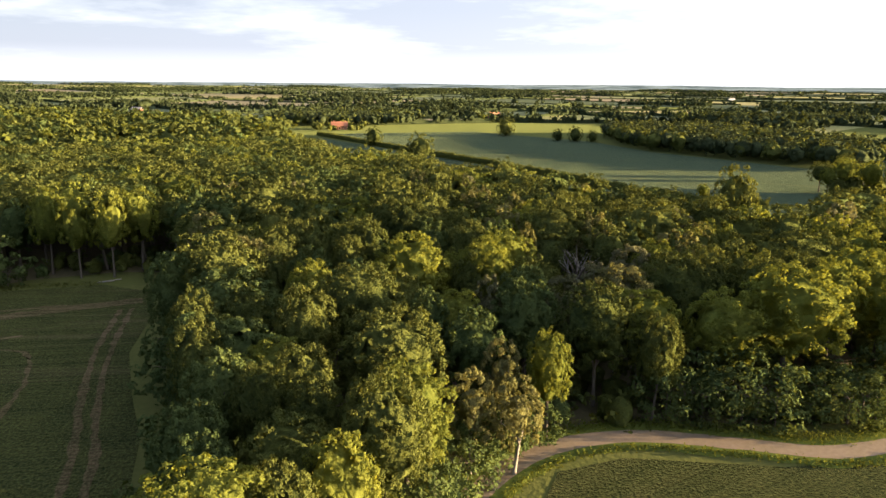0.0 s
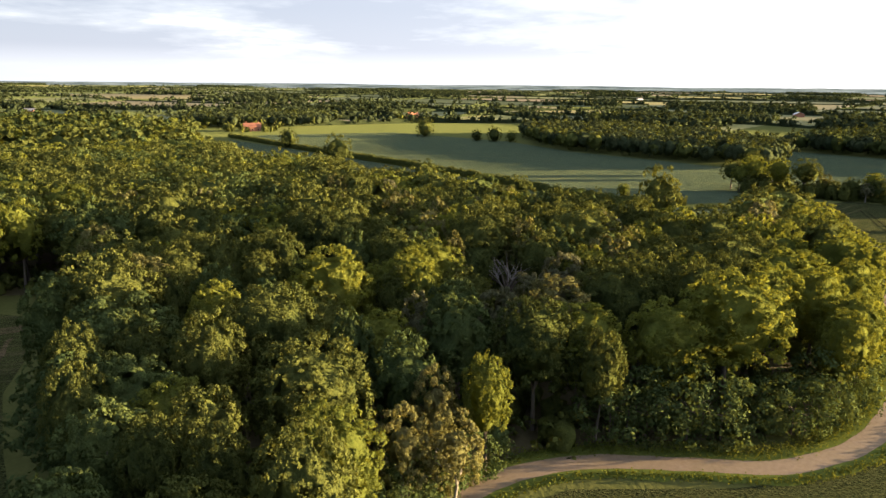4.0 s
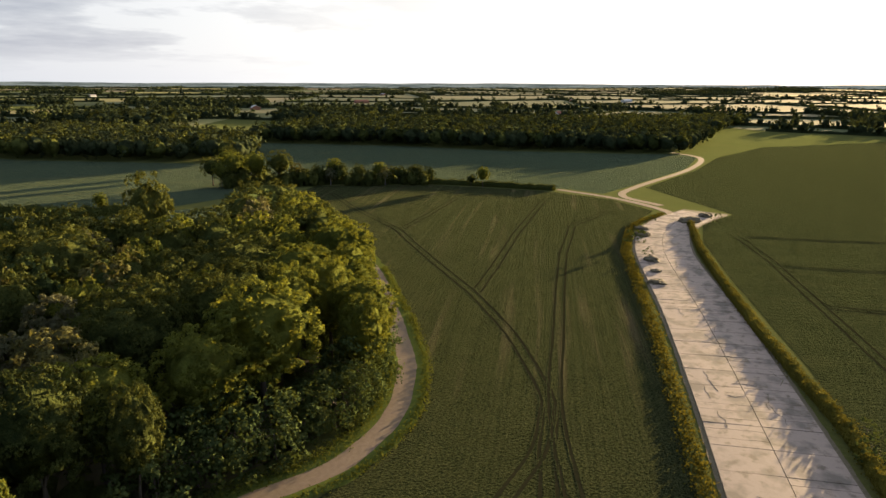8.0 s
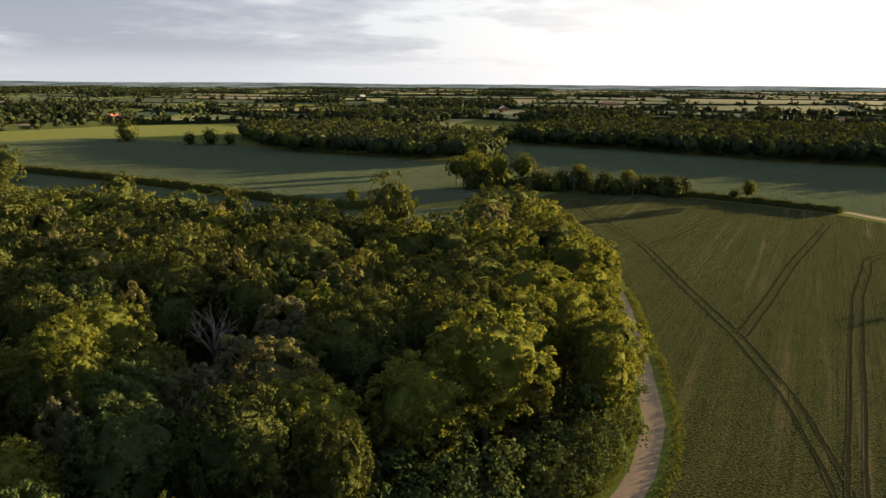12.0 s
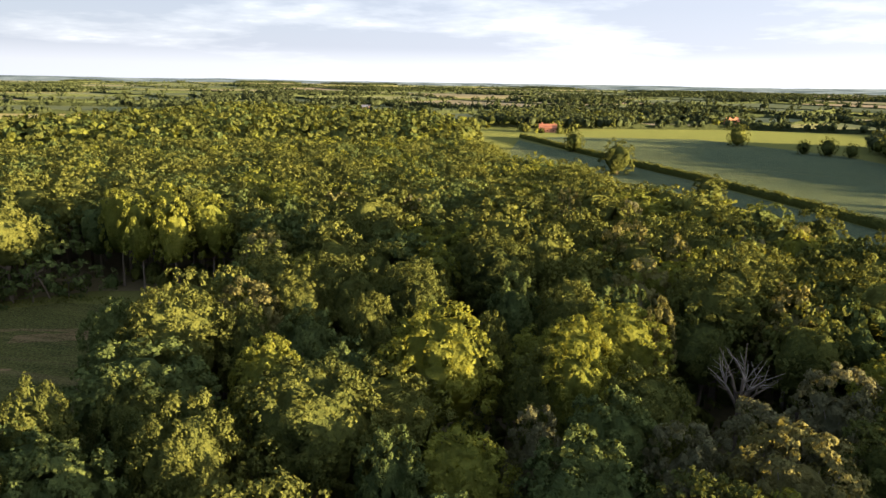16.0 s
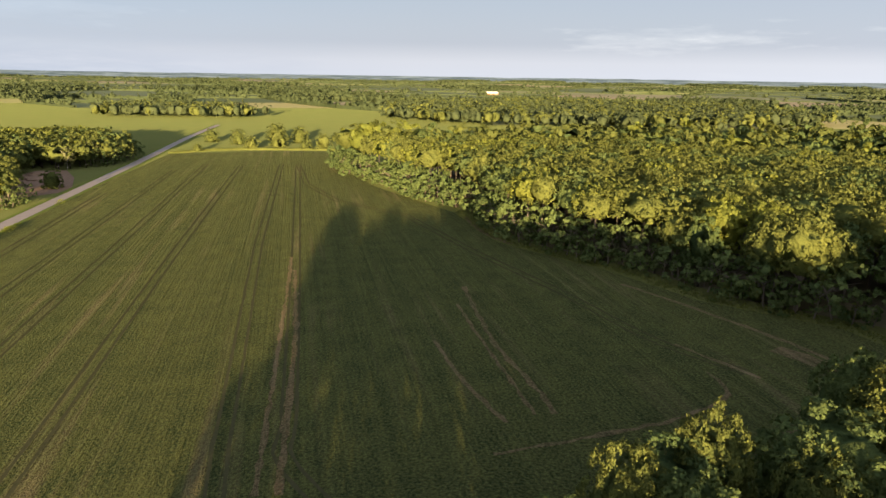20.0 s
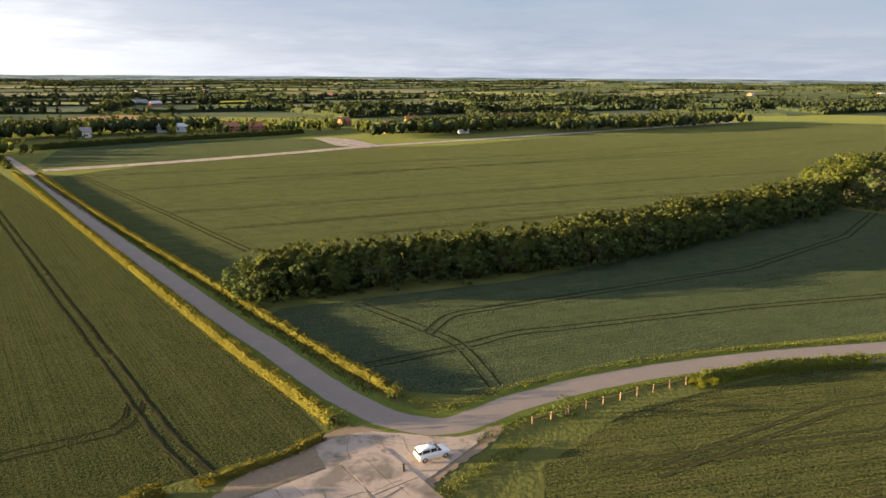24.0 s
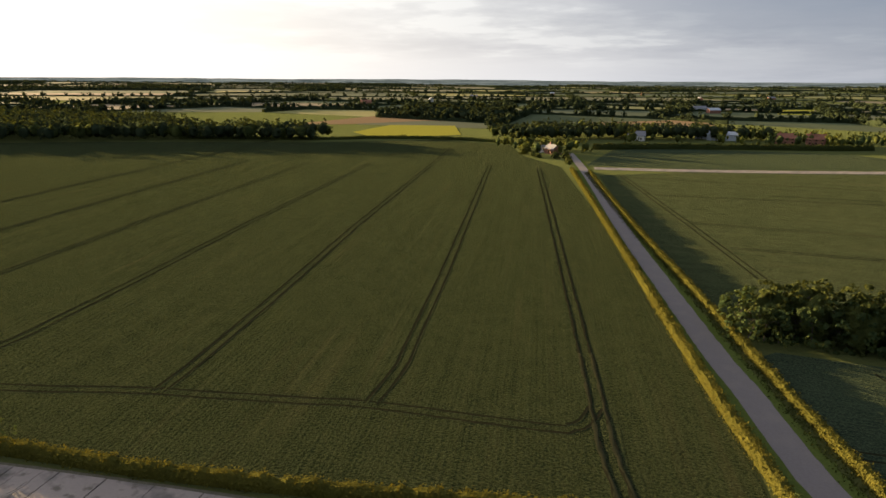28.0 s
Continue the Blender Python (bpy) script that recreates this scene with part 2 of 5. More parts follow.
def litter(k):
    a = k.noise(place(k), 0.9, 5.0)
    return principled(k, k.mix(a, (0.035, 0.032, 0.016), (0.10, 0.085, 0.04)), 0.95, bump=a)


def soil(k):
    a = k.noise(place(k), 0.8, 5.0)
    return principled(k, k.mix(a, (0.085, 0.058, 0.042), (0.19, 0.135, 0.10)), 1.0, bump=a, strength=0.7, spec=0.0)


def joint(k):
    a = k.noise(place(k), 2.5, 5.0)
    return principled(k, k.mix(a, (0.05, 0.045, 0.03), (0.17, 0.15, 0.10)), 0.95, bump=a)


def plain(name, low, high, rough=0.7, scale=3.0, metal=0.0, spec=0.3):
    return material(name, lambda k: principled(k, k.mix(k.noise(place(k), scale, 4.0), low, high), rough, metal, spec=spec))


for mat_name, mat_build in (("litter", litter), ("soil", soil), ("joint", joint)):
    material(mat_name, mat_build)
plain("verge_grass", (0.050, 0.075, 0.018), (0.120, 0.140, 0.034), 1.0, 1.8, spec=0.0)
# paler rut, less shade painted in than for lines that cross the sun
plain("rut_soft", (0.026, 0.029, 0.013), (0.060, 0.056, 0.030), 1.0, 1.5, spec=0.0)
plain("brick_wall", (0.22, 0.10, 0.07), (0.36, 0.18, 0.12), 0.9, 1.5)
plain("tile_roof", (0.20, 0.08, 0.05), (0.34, 0.15, 0.10), 0.9, 1.2)
plain("slate_roof", (0.16, 0.16, 0.17), (0.28, 0.28, 0.30), 0.7, 1.2)
plain("white_wall", (0.62, 0.60, 0.56), (0.78, 0.76, 0.72), 0.85, 1.5)
plain("grey_sheet", (0.40, 0.43, 0.47), (0.55, 0.58, 0.62), 0.5, 0.6)
plain("weathered_wood", (0.15, 0.10, 0.06), (0.24, 0.17, 0.10), 0.9, 5.0)
plain("dark_wood", (0.03, 0.026, 0.022), (0.07, 0.06, 0.05), 0.85, 5.0)
plain("car_paint", (0.76, 0.77, 0.78), (0.80, 0.81, 0.82), 0.25, 1.0, spec=0.6)
plain("dark_glass", (0.012, 0.014, 0.018), (0.02, 0.022, 0.026), 0.06, 1.0, spec=0.8)
plain("rubber", (0.015, 0.015, 0.016), (0.03, 0.03, 0.03), 0.85, 6.0)
plain("alloy", (0.45, 0.46, 0.48), (0.6, 0.61, 0.62), 0.35, 4.0, 0.9)
plain("red_lens", (0.35, 0.02, 0.02), (0.45, 0.03, 0.03), 0.2, 3.0)
plain("clear_lens", (0.6, 0.62, 0.64), (0.75, 0.76, 0.78), 0.15, 3.0)
plain("plate", (0.55, 0.48, 0.10), (0.62, 0.55, 0.14), 0.5, 3.0)


def patch_mat(k):
    p = place(k)
    r = k.put("ShaderNodeNewGeometry").outputs["Random Per Island"]
    col = k.ramp(r, [(0.0, (0.07, 0.09, 0.045)), (0.3, (0.11, 0.13, 0.07)), (0.5, (0.10, 0.12, 0.075)), (0.66, (0.22, 0.21, 0.12)), (0.8, (0.28, 0.22, 0.15)), (0.9, (0.36, 0.33, 0.12)), (1.0, (0.16, 0.18, 0.09))])
    n = k.noise(p, 0.06, 4.0)
    col = k.mix(k.math("MULTIPLY", n, 0.5), col, (0.07, 0.09, 0.038))
    return principled(k, col, 1.0, spec=0.03)


material("field_patch", patch_mat)
plain("crop_yellow", (0.26, 0.25, 0.04), (0.42, 0.38, 0.06), 1.0, 0.4, spec=0.0)
plain("crop_tan", (0.22, 0.15, 0.08), (0.33, 0.23, 0.13), 1.0, 0.2, spec=0.0)


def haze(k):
    # pale blue line of land too far to make out, glowing, haze painted in
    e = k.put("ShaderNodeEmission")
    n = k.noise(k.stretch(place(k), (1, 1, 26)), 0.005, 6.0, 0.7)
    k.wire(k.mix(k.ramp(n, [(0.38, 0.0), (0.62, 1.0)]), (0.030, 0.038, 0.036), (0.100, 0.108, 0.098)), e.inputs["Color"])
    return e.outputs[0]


material("far_haze_glow", haze)

# ---- building blocks ----


def mesh_of(name, verts, faces, mats, index=None, smooth=False, normals=None):
    me = bpy.data.meshes.new(name)
    me.from_pydata([tuple(v) for v in verts] if not isinstance(verts, np.ndarray) else verts.tolist(), [], faces if isinstance(faces, list) else faces.tolist())
    for m in mats:
        me.materials.append(MATS[m])
    if index is not None:
        me.polygons.foreach_set("material_index", np.asarray(index, dtype=np.int32))
    if smooth:
        me.polygons.foreach_set("use_smooth", np.ones(len(me.polygons), dtype=bool))
    me.update()
    if normals is not None:
        me.polygons.foreach_set("use_smooth", np.ones(len(me.polygons), dtype=bool))
        me.normals_split_custom_set_from_vertices(normals.tolist())
    return me


def part(name, me, parent, label=""):
    ob = new(name, me)
    ob.parent = parent
    return tagged(ob, label)


def polygon_sheet(name, pts, z, mat):
    bm = bmesh.new()
    f = bm.faces.new([bm.verts.new((x, y, z)) for x, y in pts])
    bm.normal_update()
    if f.normal.z < 0:
        f.normal_flip()
    bmesh.ops.triangulate(bm, faces=[f])
    me = bpy.data.meshes.new(name)
    bm.to_mesh(me)
    bm.free()
    me.materials.append(MATS[mat])
    return new(name, me)


def smooth_line(pts, step=2.0):
    """A Catmull-Rom line through the points, in even steps."""
    p = np.array(pts, float)
    p = np.vstack([2 * p[0] - p[1], p, 2 * p[-1] - p[-2]])
    out = []
    for i in range(1, len(p) - 2):
        n = max(2, int(np.linalg.norm(p[i + 1] - p[i]) / step))
        for u in np.arange(n) / n:
            a, b, c, d = p[i - 1], p[i], p[i + 1], p[i + 2]
            out.append(0.5 * (2 * b + (c - a) * u + (2 * a - 5 * b + 4 * c - d) * u * u + (3 * b - a - 3 * c + d) * u**3))
    out.append(p[-2])
    return np.array(out)


def sides(line):
    d = np.gradient(line, axis=0)
    d /= np.linalg.norm(d, axis=1)[:, None] + 1e-9
    return np.stack([-d[:, 1], d[:, 0]], 1)


def ribbon(line, profile, rng=None, ragged=0.0):
    """Verts and faces of a strip with a cross-section of (offset, height)."""
    n, s = len(line), sides(line)
    rows = []
    for off, h in profile:
        o = off + (rng.normal(0, ragged, n) if rng is not None and ragged else 0.0)
        q = line + s * np.reshape(o, (-1, 1)) if np.ndim(o) else line + s * o
        rows.append(np.column_stack([q, np.full(n, h)]))
    v = np.concatenate(rows)
    f = []
    for a in range(len(profile) - 1):
        for i in range(n - 1):
            f.append((a * n + i, (a + 1) * n + i, (a + 1) * n + i + 1, a * n + i + 1))
    f = [tuple(reversed(q)) for q in f] if profile[0][0] < profile[-1][0] else f
    return v, f


def inside(pts, poly):
    x, y = pts[:, 0], pts[:, 1]
    p = np.array(poly, float)
    hit = np.zeros(len(pts), bool)
    for (x1, y1), (x2, y2) in zip(p, np.roll(p, -1, 0)):
        c = ((y1 > y) != (y2 > y)) & (x < (x2 - x1) * (y - y1) / (y2 - y1 + 1e-12) + x1)
        hit ^= c
    return hit


def quads(centres, normals, size, rng, aspect=1.0):
    """Small leaf quads with the given centres and facing."""
    n = len(centres)
    nn = normals / (np.linalg.norm(normals, axis=1)[:, None] + 1e-9)
    ref = rng.normal(size=(n, 3))
    a = np.cross(nn, ref)
    a /= np.linalg.norm(a, axis=1)[:, None] + 1e-9
    b = np.cross(nn, a)
    s = np.reshape(size, (-1, 1)) * 0.5
    a, b = a * s, b * s * aspect
    v = np.stack([centres - a, centres - b * 0.8, centres + a, centres + b], 1).reshape(-1, 3)
    f = np.arange(4 * n).reshape(-1, 4)
    return v, f


def rise(x, y):
    """Height of the land: flat near by, low hills at the horizon."""
    r = np.hypot(x, y)
    a = np.arctan2(y, x)
    k = np.clip((r - 1300) / 3600, 0, 1)
    return k * k * (12 + 5 * np.sin(3 * a + 1) + 3 * np.sin(7 * a) + 2 * np.sin(17 * a + 2)) * (1 + 0.12 * np.sin(r / 170.0 + 3 * a))

# ---- land ----
WOOD = [(-20.7, 47.5), (-13.9, 44), (-7, 55), (-3.5, 69), (2, 80), (10, 86.5), (25.9, 89.8), (43.2, 88.6), (53.6, 88.8), (61.9, 94.4), (69.2, 103), (78.4, 113.7), (98, 136), (109, 158), (118, 178), (110, 190), (100, 181), (86, 170), (76, 166), (64, 184), (58, 192), (46, 197), (37, 210), (22, 228), (3, 246), (-18, 281), (-43, 296), (-84, 376), (-108, 476), (-170, 552), (-285, 606), (-398, 616), (-362, 500), (-336, 360), (-328, 200), (-314, 120), (-318, 60), (-302, 50), (-253, 71), (-221, 84), (-201, 96), (-160, 104), (-132, 125), (-111, 136), (-94, 154), (-77, 161), (-60, 161), (-47.8, 141.6), (-46.5, 121.8), (-43.9, 108.3), (-37.4, 95.7), (-30.8, 82.6), (-27.1, 65)]
FIELDS = [
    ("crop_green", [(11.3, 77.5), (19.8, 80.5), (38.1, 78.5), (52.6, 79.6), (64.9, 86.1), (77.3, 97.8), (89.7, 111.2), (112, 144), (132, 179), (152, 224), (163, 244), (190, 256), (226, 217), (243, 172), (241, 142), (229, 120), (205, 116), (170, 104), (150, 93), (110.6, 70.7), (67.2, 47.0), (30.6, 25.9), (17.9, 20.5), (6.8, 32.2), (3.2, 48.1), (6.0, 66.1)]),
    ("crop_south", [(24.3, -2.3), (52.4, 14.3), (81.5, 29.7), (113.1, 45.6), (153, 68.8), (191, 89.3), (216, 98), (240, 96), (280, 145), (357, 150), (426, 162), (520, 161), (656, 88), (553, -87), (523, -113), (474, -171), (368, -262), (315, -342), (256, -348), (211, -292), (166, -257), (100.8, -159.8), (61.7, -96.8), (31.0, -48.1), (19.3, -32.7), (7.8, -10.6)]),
    ("crop_west", [(-35.3, 69.9), (-40.0, 85.0), (-46.3, 97.2), (-53.4, 112.6), (-56.8, 130.4), (-62.7, 145.9), (-76, 151), (-94, 146), (-110, 128), (-131, 117), (-160, 96), (-201, 89), (-221, 79), (-253, 64), (-332, 42), (-378, 39), (-380, 5), (-364, -45), (-220, -40), (-159, -34), (-125, -31), (-89, -26), (-59.1, -22.1), (-32.7, -13.7), (-17.6, -1.5), (-12.7, 17.2), (-15.3, 37.4), (-29.1, 42.7)]),
    ("crop_tri", [(-2.7, -22.0), (-15.2, -19.4), (-36.5, -28.1), (-59.3, -33.6), (-89, -37), (-124, -41), (-183, -49), (-207, -65), (-196, -78), (-182, -103), (-170, -137), (-160, -149), (-105, -114), (-75, -101), (-51, -84), (-31, -74), (19.1, -59.7), (21.1, -55.2), (6.6, -35.9)]),
    ("crop_north", [(29, -70), (78, -142), (137, -241), (108, -284), (52, -326), (-1, -365), (-52, -374), (-138, -434), (-227, -464), (-314, -496), (-483, -577), (-744, -530), (-515, -314), (-418, -248), (-181, -180), (-159, -166), (-106, -133), (-75, -117), (-31, -91)]),
    ("crop_tri", [(160, -272), (182, -355), (174, -388), (57, -433), (18, -408), (3, -379), (55, -336), (111, -294)]),
    ("crop_teal", [(-98, 579), (-18, 451), (29, 379), (71, 302), (93, 265), (125, 256), (162, 259), (186, 290), (210, 354), (154, 441), (142, 460), (119, 541), (34, 642), (-73, 612)]),
    ("crop_teal", [(-72, 400), (-43, 342), (-9, 300), (41, 227), (100, 192), (120, 211), (132, 244), (93, 258), (71, 294), (29, 371), (-18, 443), (-98, 564)]),
    ("crop_teal", [(192, 268), (228, 229), (250, 175), (254, 171), (252, 151), (282, 152), (357, 156), (416, 171), (433, 183), (408, 218), (375, 282), (352, 364), (301, 454), (216, 357), (197, 290)]),
]


def make_ground():
    rings = [0, 200, 500, 900, 1300] + [1300 + 120 * i for i in range(1, 31)]
    seg = 144
    v = [(0.0, 0.0, 0.0)]
    for r in rings[1:]:
        for i in range(seg):
            a = 2 * math.pi * i / seg
            x, y = r * math.cos(a), r * math.sin(a)
            v.append((x, y, float(rise(x, y))))
    f = [(0, 1 + i, 1 + (i + 1) % seg) for i in range(seg)]
    for j in range(len(rings) - 2):
        a, b = 1 + j * seg, 1 + (j + 1) * seg
        f += [(a + i, b + i, b + (i + 1) % seg, a + (i + 1) % seg) for i in range(seg)]
    tagged(new("ground", mesh_of("ground", v, f, ["ground"], smooth=True)), "flat green farmland reaching low hills at the horizon", "ground", kind="structure")


make_ground()
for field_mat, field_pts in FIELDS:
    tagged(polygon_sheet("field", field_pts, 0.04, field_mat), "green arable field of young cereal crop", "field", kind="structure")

LANE = [(13.4, 3.2), (7.5, 13.4), (1, 29.9), (-3, 45.8), (-3, 60), (-0.8, 69), (2.3, 74.3), (8.1, 80.7), (15.5, 84.5), (24, 85.6), (36, 83.6), (45.5, 81.8), (55, 83.8), (61, 86.5), (66, 90), (73.5, 96.3), (84.5, 108.8), (89.7, 115.1), (110, 141), (128, 173), (148, 217), (160, 242), (170, 255), (176, 268), (188, 290), (204, 347)]
ROAD = [(195, -322), (145.5, -244.5), (79, -135), (45, -81), (27, -52.6), (19, -41), (8, -24), (3, -17.6), (-1, -13.8), (-7, -11.6), (-13, -14.2), (-18.5, -17.4), (-34, -23.2), (-58, -28.1), (-87, -30.8), (-126, -34.5), (-187, -40), (-326, -49.5), (-459, -60), (-579, -66)]


def strip(name, pts, half, z, mat, label, category, seed=1, ragged=0.06):
    rng = np.random.default_rng(seed)
    line = smooth_line(pts, 1.5)
    v, f = ribbon(line, [(-half, z), (0, z + 0.03), (half, z)], rng, ragged)
    return tagged(new(name, mesh_of(name, v, f, [mat], smooth=True)), label, category, kind="structure")


strip("grass_verge", LANE, 3.4, 0.053, "verge_grass", "rough green grass verge along the lane", "verge", 2, 0.25)
strip("grass_verge", ROAD, 3.8, 0.053, "verge_grass", "rough green grass verge along the road", "verge", 3, 0.2)
strip("lane", LANE, 1.5, 0.078, "dirt", "pale dirt farm lane curving round the wood", "lane")
strip("road", ROAD, 2.2, 0.076, "asphalt", "narrow grey tarmac country road", "road")
strip("concrete_road", [(150.8, -264.3), (116, -284), (79.9, -308), (40, -338), (-1.1, -370.7), (-70, -412), (-145, -458), (-260, -531), (-380, -605)], 5.0, 0.06, "concrete", "pale concrete strip between fields", "road")
strip("farm_track", [(210, 110), (229, 114), (244, 140), (250, 171)], 1.6, 0.07, "dirt", "pale farm track beside the field", "track")
strip("farm_track", [(241, 122), (253, 143), (282, 149), (357, 154), (416, 169), (439, 196)], 1.6, 0.07, "dirt", "pale farm track between fields", "track")
# ---- trees ----
LEAFY = {}


def dome_arrays(seed, radius, low, high, level, lump=0.30):
    """The solid, lumpy heart of a crown."""
    bm = bmesh.new()
    bmesh.ops.create_icosphere(bm, subdivisions=level, radius=1.0)
    v = np.array([p.co[:] for p in bm.verts])
    t = np.array([[p.index for p in f.verts] for f in bm.faces])
    bm.free()
    k = np.array([1 + lump * noise.noise(Vector(p) * 1.9 + Vector((seed * 3.7, 0, 0))) + 0.6 * lump * noise.noise(Vector(p) * 4.3 + Vector((0, seed * 2.3, 0))) for p in v])
    flat = np.where(v[:, 2] < 0, 0.9, 1.0)
    w = v * k[:, None] * np.column_stack([radius * flat, radius * flat, np.full(len(v), (high - low) / 2)])
    w[:, 2] += (low + high) / 2
    return w, t, v, k


def crown_arrays(rng, radius, low, high, lobes, leaves, leaf, core=0, round_by=0.6, twigs=6, heart=0.62):
    """Leaf quads on twig clumps, which sit on the rounded lobes of a broad crown; core: detail of a solid, dark heart."""
    grow, mid, half = int(rng.integers(1000)), (low + high) / 2, (high - low) / 2
    v, f, t, vn = np.zeros((0, 3)), np.zeros((0, 4), int), np.zeros((0, 3), int), np.zeros((0, 3))
    if leaves:
        i = np.arange(lobes)
        u = (i + rng.uniform(0.1, 0.9, lobes)) / lobes * (1.95 if low < 1.0 else 1.66) - (0.97 if low < 1.0 else 0.68)
        a = i * 2.39996 + rng.uniform(-0.25, 0.25, lobes)
        shell = rng.uniform(0.74, 0.87, lobes)
        k = np.sqrt(np.maximum(0, 1 - u * u)) * shell
        centre = np.stack([radius * k * np.cos(a), radius * k * np.sin(a), mid + half * u * shell], 1)
        lr = radius * rng.uniform(0.22, 0.31, lobes) * (40 / max(lobes, 12)) ** 0.45
        out = (centre - [0, 0, mid]) / [radius, radius, half]
        # twig clumps on the outer face of each lobe
        n = lobes * twigs
        j = np.repeat(i, twigs)
        d = rng.normal(size=(n, 3)) + 1.5 * out[j] + [0, 0, 0.45]
        d /= np.linalg.norm(d, axis=1)[:, None]
        twig = centre[j] + d * (lr[j] * rng.uniform(0.62, 0.95, n))[:, None]
        tr = lr[j] * rng.uniform(0.34, 0.56, n)
        # leaves round each clump
        m = max(3, leaves // n)
        q = np.repeat(np.arange(n), m)
        e = rng.normal(size=(n * m, 3)) + 0.7 * d[q] + [0, 0, 0.3]
        e /= np.linalg.norm(e, axis=1)[:, None]
        c = twig[q] + e * (tr[q] * rng.uniform(0.55, 1.15, n * m))[:, None] * [1, 1, 0.75]
        nr = e + rng.normal(0, 0.45, (n * m, 3)) + [0, 0, 0.2]
        v, f = quads(c, nr, rng.uniform(0.6, 1.35, len(c)) * leaf, rng, 0.75)
        nr /= np.linalg.norm(nr, axis=1)[:, None]
        vn = np.repeat((0.55 * e + 0.45 * d[q]) * round_by + nr * (1 - round_by), 4, 0)
    if core:
        w, tri, un, _ = dome_arrays(grow, radius * heart, mid - half * heart, mid + half * heart, core, 0.22)
        t = tri + len(v)
        v, vn = np.concatenate([v, w]), np.concatenate([vn, un + rng.normal(0, 0.6, un.shape)])
    if low < 0:
        v[:, 2] = np.maximum(v[:, 2], 0.02)
    return v, f, t, vn / (np.linalg.norm(vn, axis=1)[:, None] + 1e-9)


def limb(v, f, a, b, ra, rb, n=6):
    a, b = np.array(a, float), np.array(b, float)
    d = (b - a) / np.linalg.norm(b - a)
    x = np.cross(d, [0.3, 0.9, 0.1])
    x /= np.linalg.norm(x)
    y = np.cross(d, x)
    o = len(v)
    for p, r in ((a, ra), (b, rb)):
        for i in range(n):
            t = 2 * math.pi * i / n
            v.append(tuple(p + r * (x * math.cos(t) + y * math.sin(t))))
    f += [(o + i, o + (i + 1) % n, o + n + (i + 1) % n, o + n + i) for i in range(n)]


def trunk_arrays(rng, low, high, radius, thick):
    v, f = [], []
    top = low + (high - low) * 0.45
    bend = rng.normal(0, 0.25, 2)
    fork = (bend[0], bend[1], low * 0.9 + 1.0)
    limb(v, f, (0, 0, -0.3), (bend[0] * 0.5, bend[1] * 0.5, fork[2] * 0.5), thick * 1.25, thick * 0.9)
    limb(v, f, (bend[0] * 0.5, bend[1] * 0.5, fork[2] * 0.5), fork, thick * 0.9, thick * 0.75)
    for i in range(7):
        a = i * 2.4 + rng.uniform(-0.4, 0.4)
        k = radius * rng.uniform(0.35, 0.7)
        z = top + rng.uniform(-0.15, 0.5) * (high - low) * 0.5
        knee = (fork[0] + k * 0.4 * math.cos(a), fork[1] + k * 0.4 * math.sin(a), fork[2] + (z - fork[2]) * 0.55)
        limb(v, f, fork, knee, thick * 0.5, thick * 0.32, 5)
        limb(v, f, knee, (k * math.cos(a), k * math.sin(a), z), thick * 0.32, thick * 0.1, 5)
        limb(v, f, knee, (k * 0.9 * math.cos(a + 0.7), k * 0.9 * math.sin(a + 0.7), z - 0.6), thick * 0.22, thick * 0.07, 4)
    return v, f


KINDS = {
    # radius, crown low, crown high, lobes, leaf material, label
    "oak": (6.0, 4.4, 16.0, 46, "leaf_oak", "broad dark green oak with a lobed crown"),
    "ash": (5.2, 4.2, 17.0, 44, "leaf_ash", "bright green ash tree with a rounded crown"),
    "olive": (4.4, 3.4, 14.5, 30, "leaf_olive", "brownish olive tree with a thin young crown"),
    "willow": (4.2, 2.2, 14.0, 30, "leaf_grey", "pale grey-green willow with a soft crown"),
    "maple": (4.6, 2.6, 14.0, 34, "leaf_blue", "fresh green maple with a dense crown"),
    "field_oak": (6.4, -1.5, 13.5, 44, "leaf_oak", "round field oak with a crown close to the ground"),
    "thorn": (4.4, -4.0, 11.0, 36, "leaf_oak", "dense dark thorn tree leafy to the ground"),
    "shrub": (2.6, 0.1, 4.6, 16, "leaf_blue", "low green shrub with dense leaves"),
}
PROTO = {}


def tree(kind, variant, fine):
    """Crown and trunk meshes of a kind of tree, made once."""
    key = (kind, variant, fine)
    if key not in PROTO:
        r, lo, hi, lobes, mat, _ = KINDS[kind]
        rng = np.random.default_rng(sum(map(ord, kind)) * 7 + variant * 31 + fine)
        leaves, leaf, lumps = ((8400, 0.33, lobes * 4 // 3), (1900, 0.62, lobes * 5 // 6))[fine]
        if kind == "shrub":
            leaves, leaf, lumps = ((1300, 0.27, 12), (360, 0.48, 8))[fine]
        thin = kind in ("olive", "willow")
        v, f, t, vn = crown_arrays(rng, r, lo, hi, lumps, leaves, leaf, 0 if kind == "shrub" else (3 if fine == 0 else 2), 0.6, 6 if fine == 0 else 4, 0.5 if thin else 0.74)
        crown = mesh_of("crown", v, f.tolist() + t.tolist(), [mat], normals=vn)
        tv, tf = trunk_arrays(rng, max(lo, hi * 0.28), hi, r, 0.36 if kind != "shrub" else 0.08)
        PROTO[key] = (crown, mesh_of("trunk", tv, tf, ["pale_bark" if kind in ("olive", "willow") else "bark"], smooth=True))
    return PROTO[key]


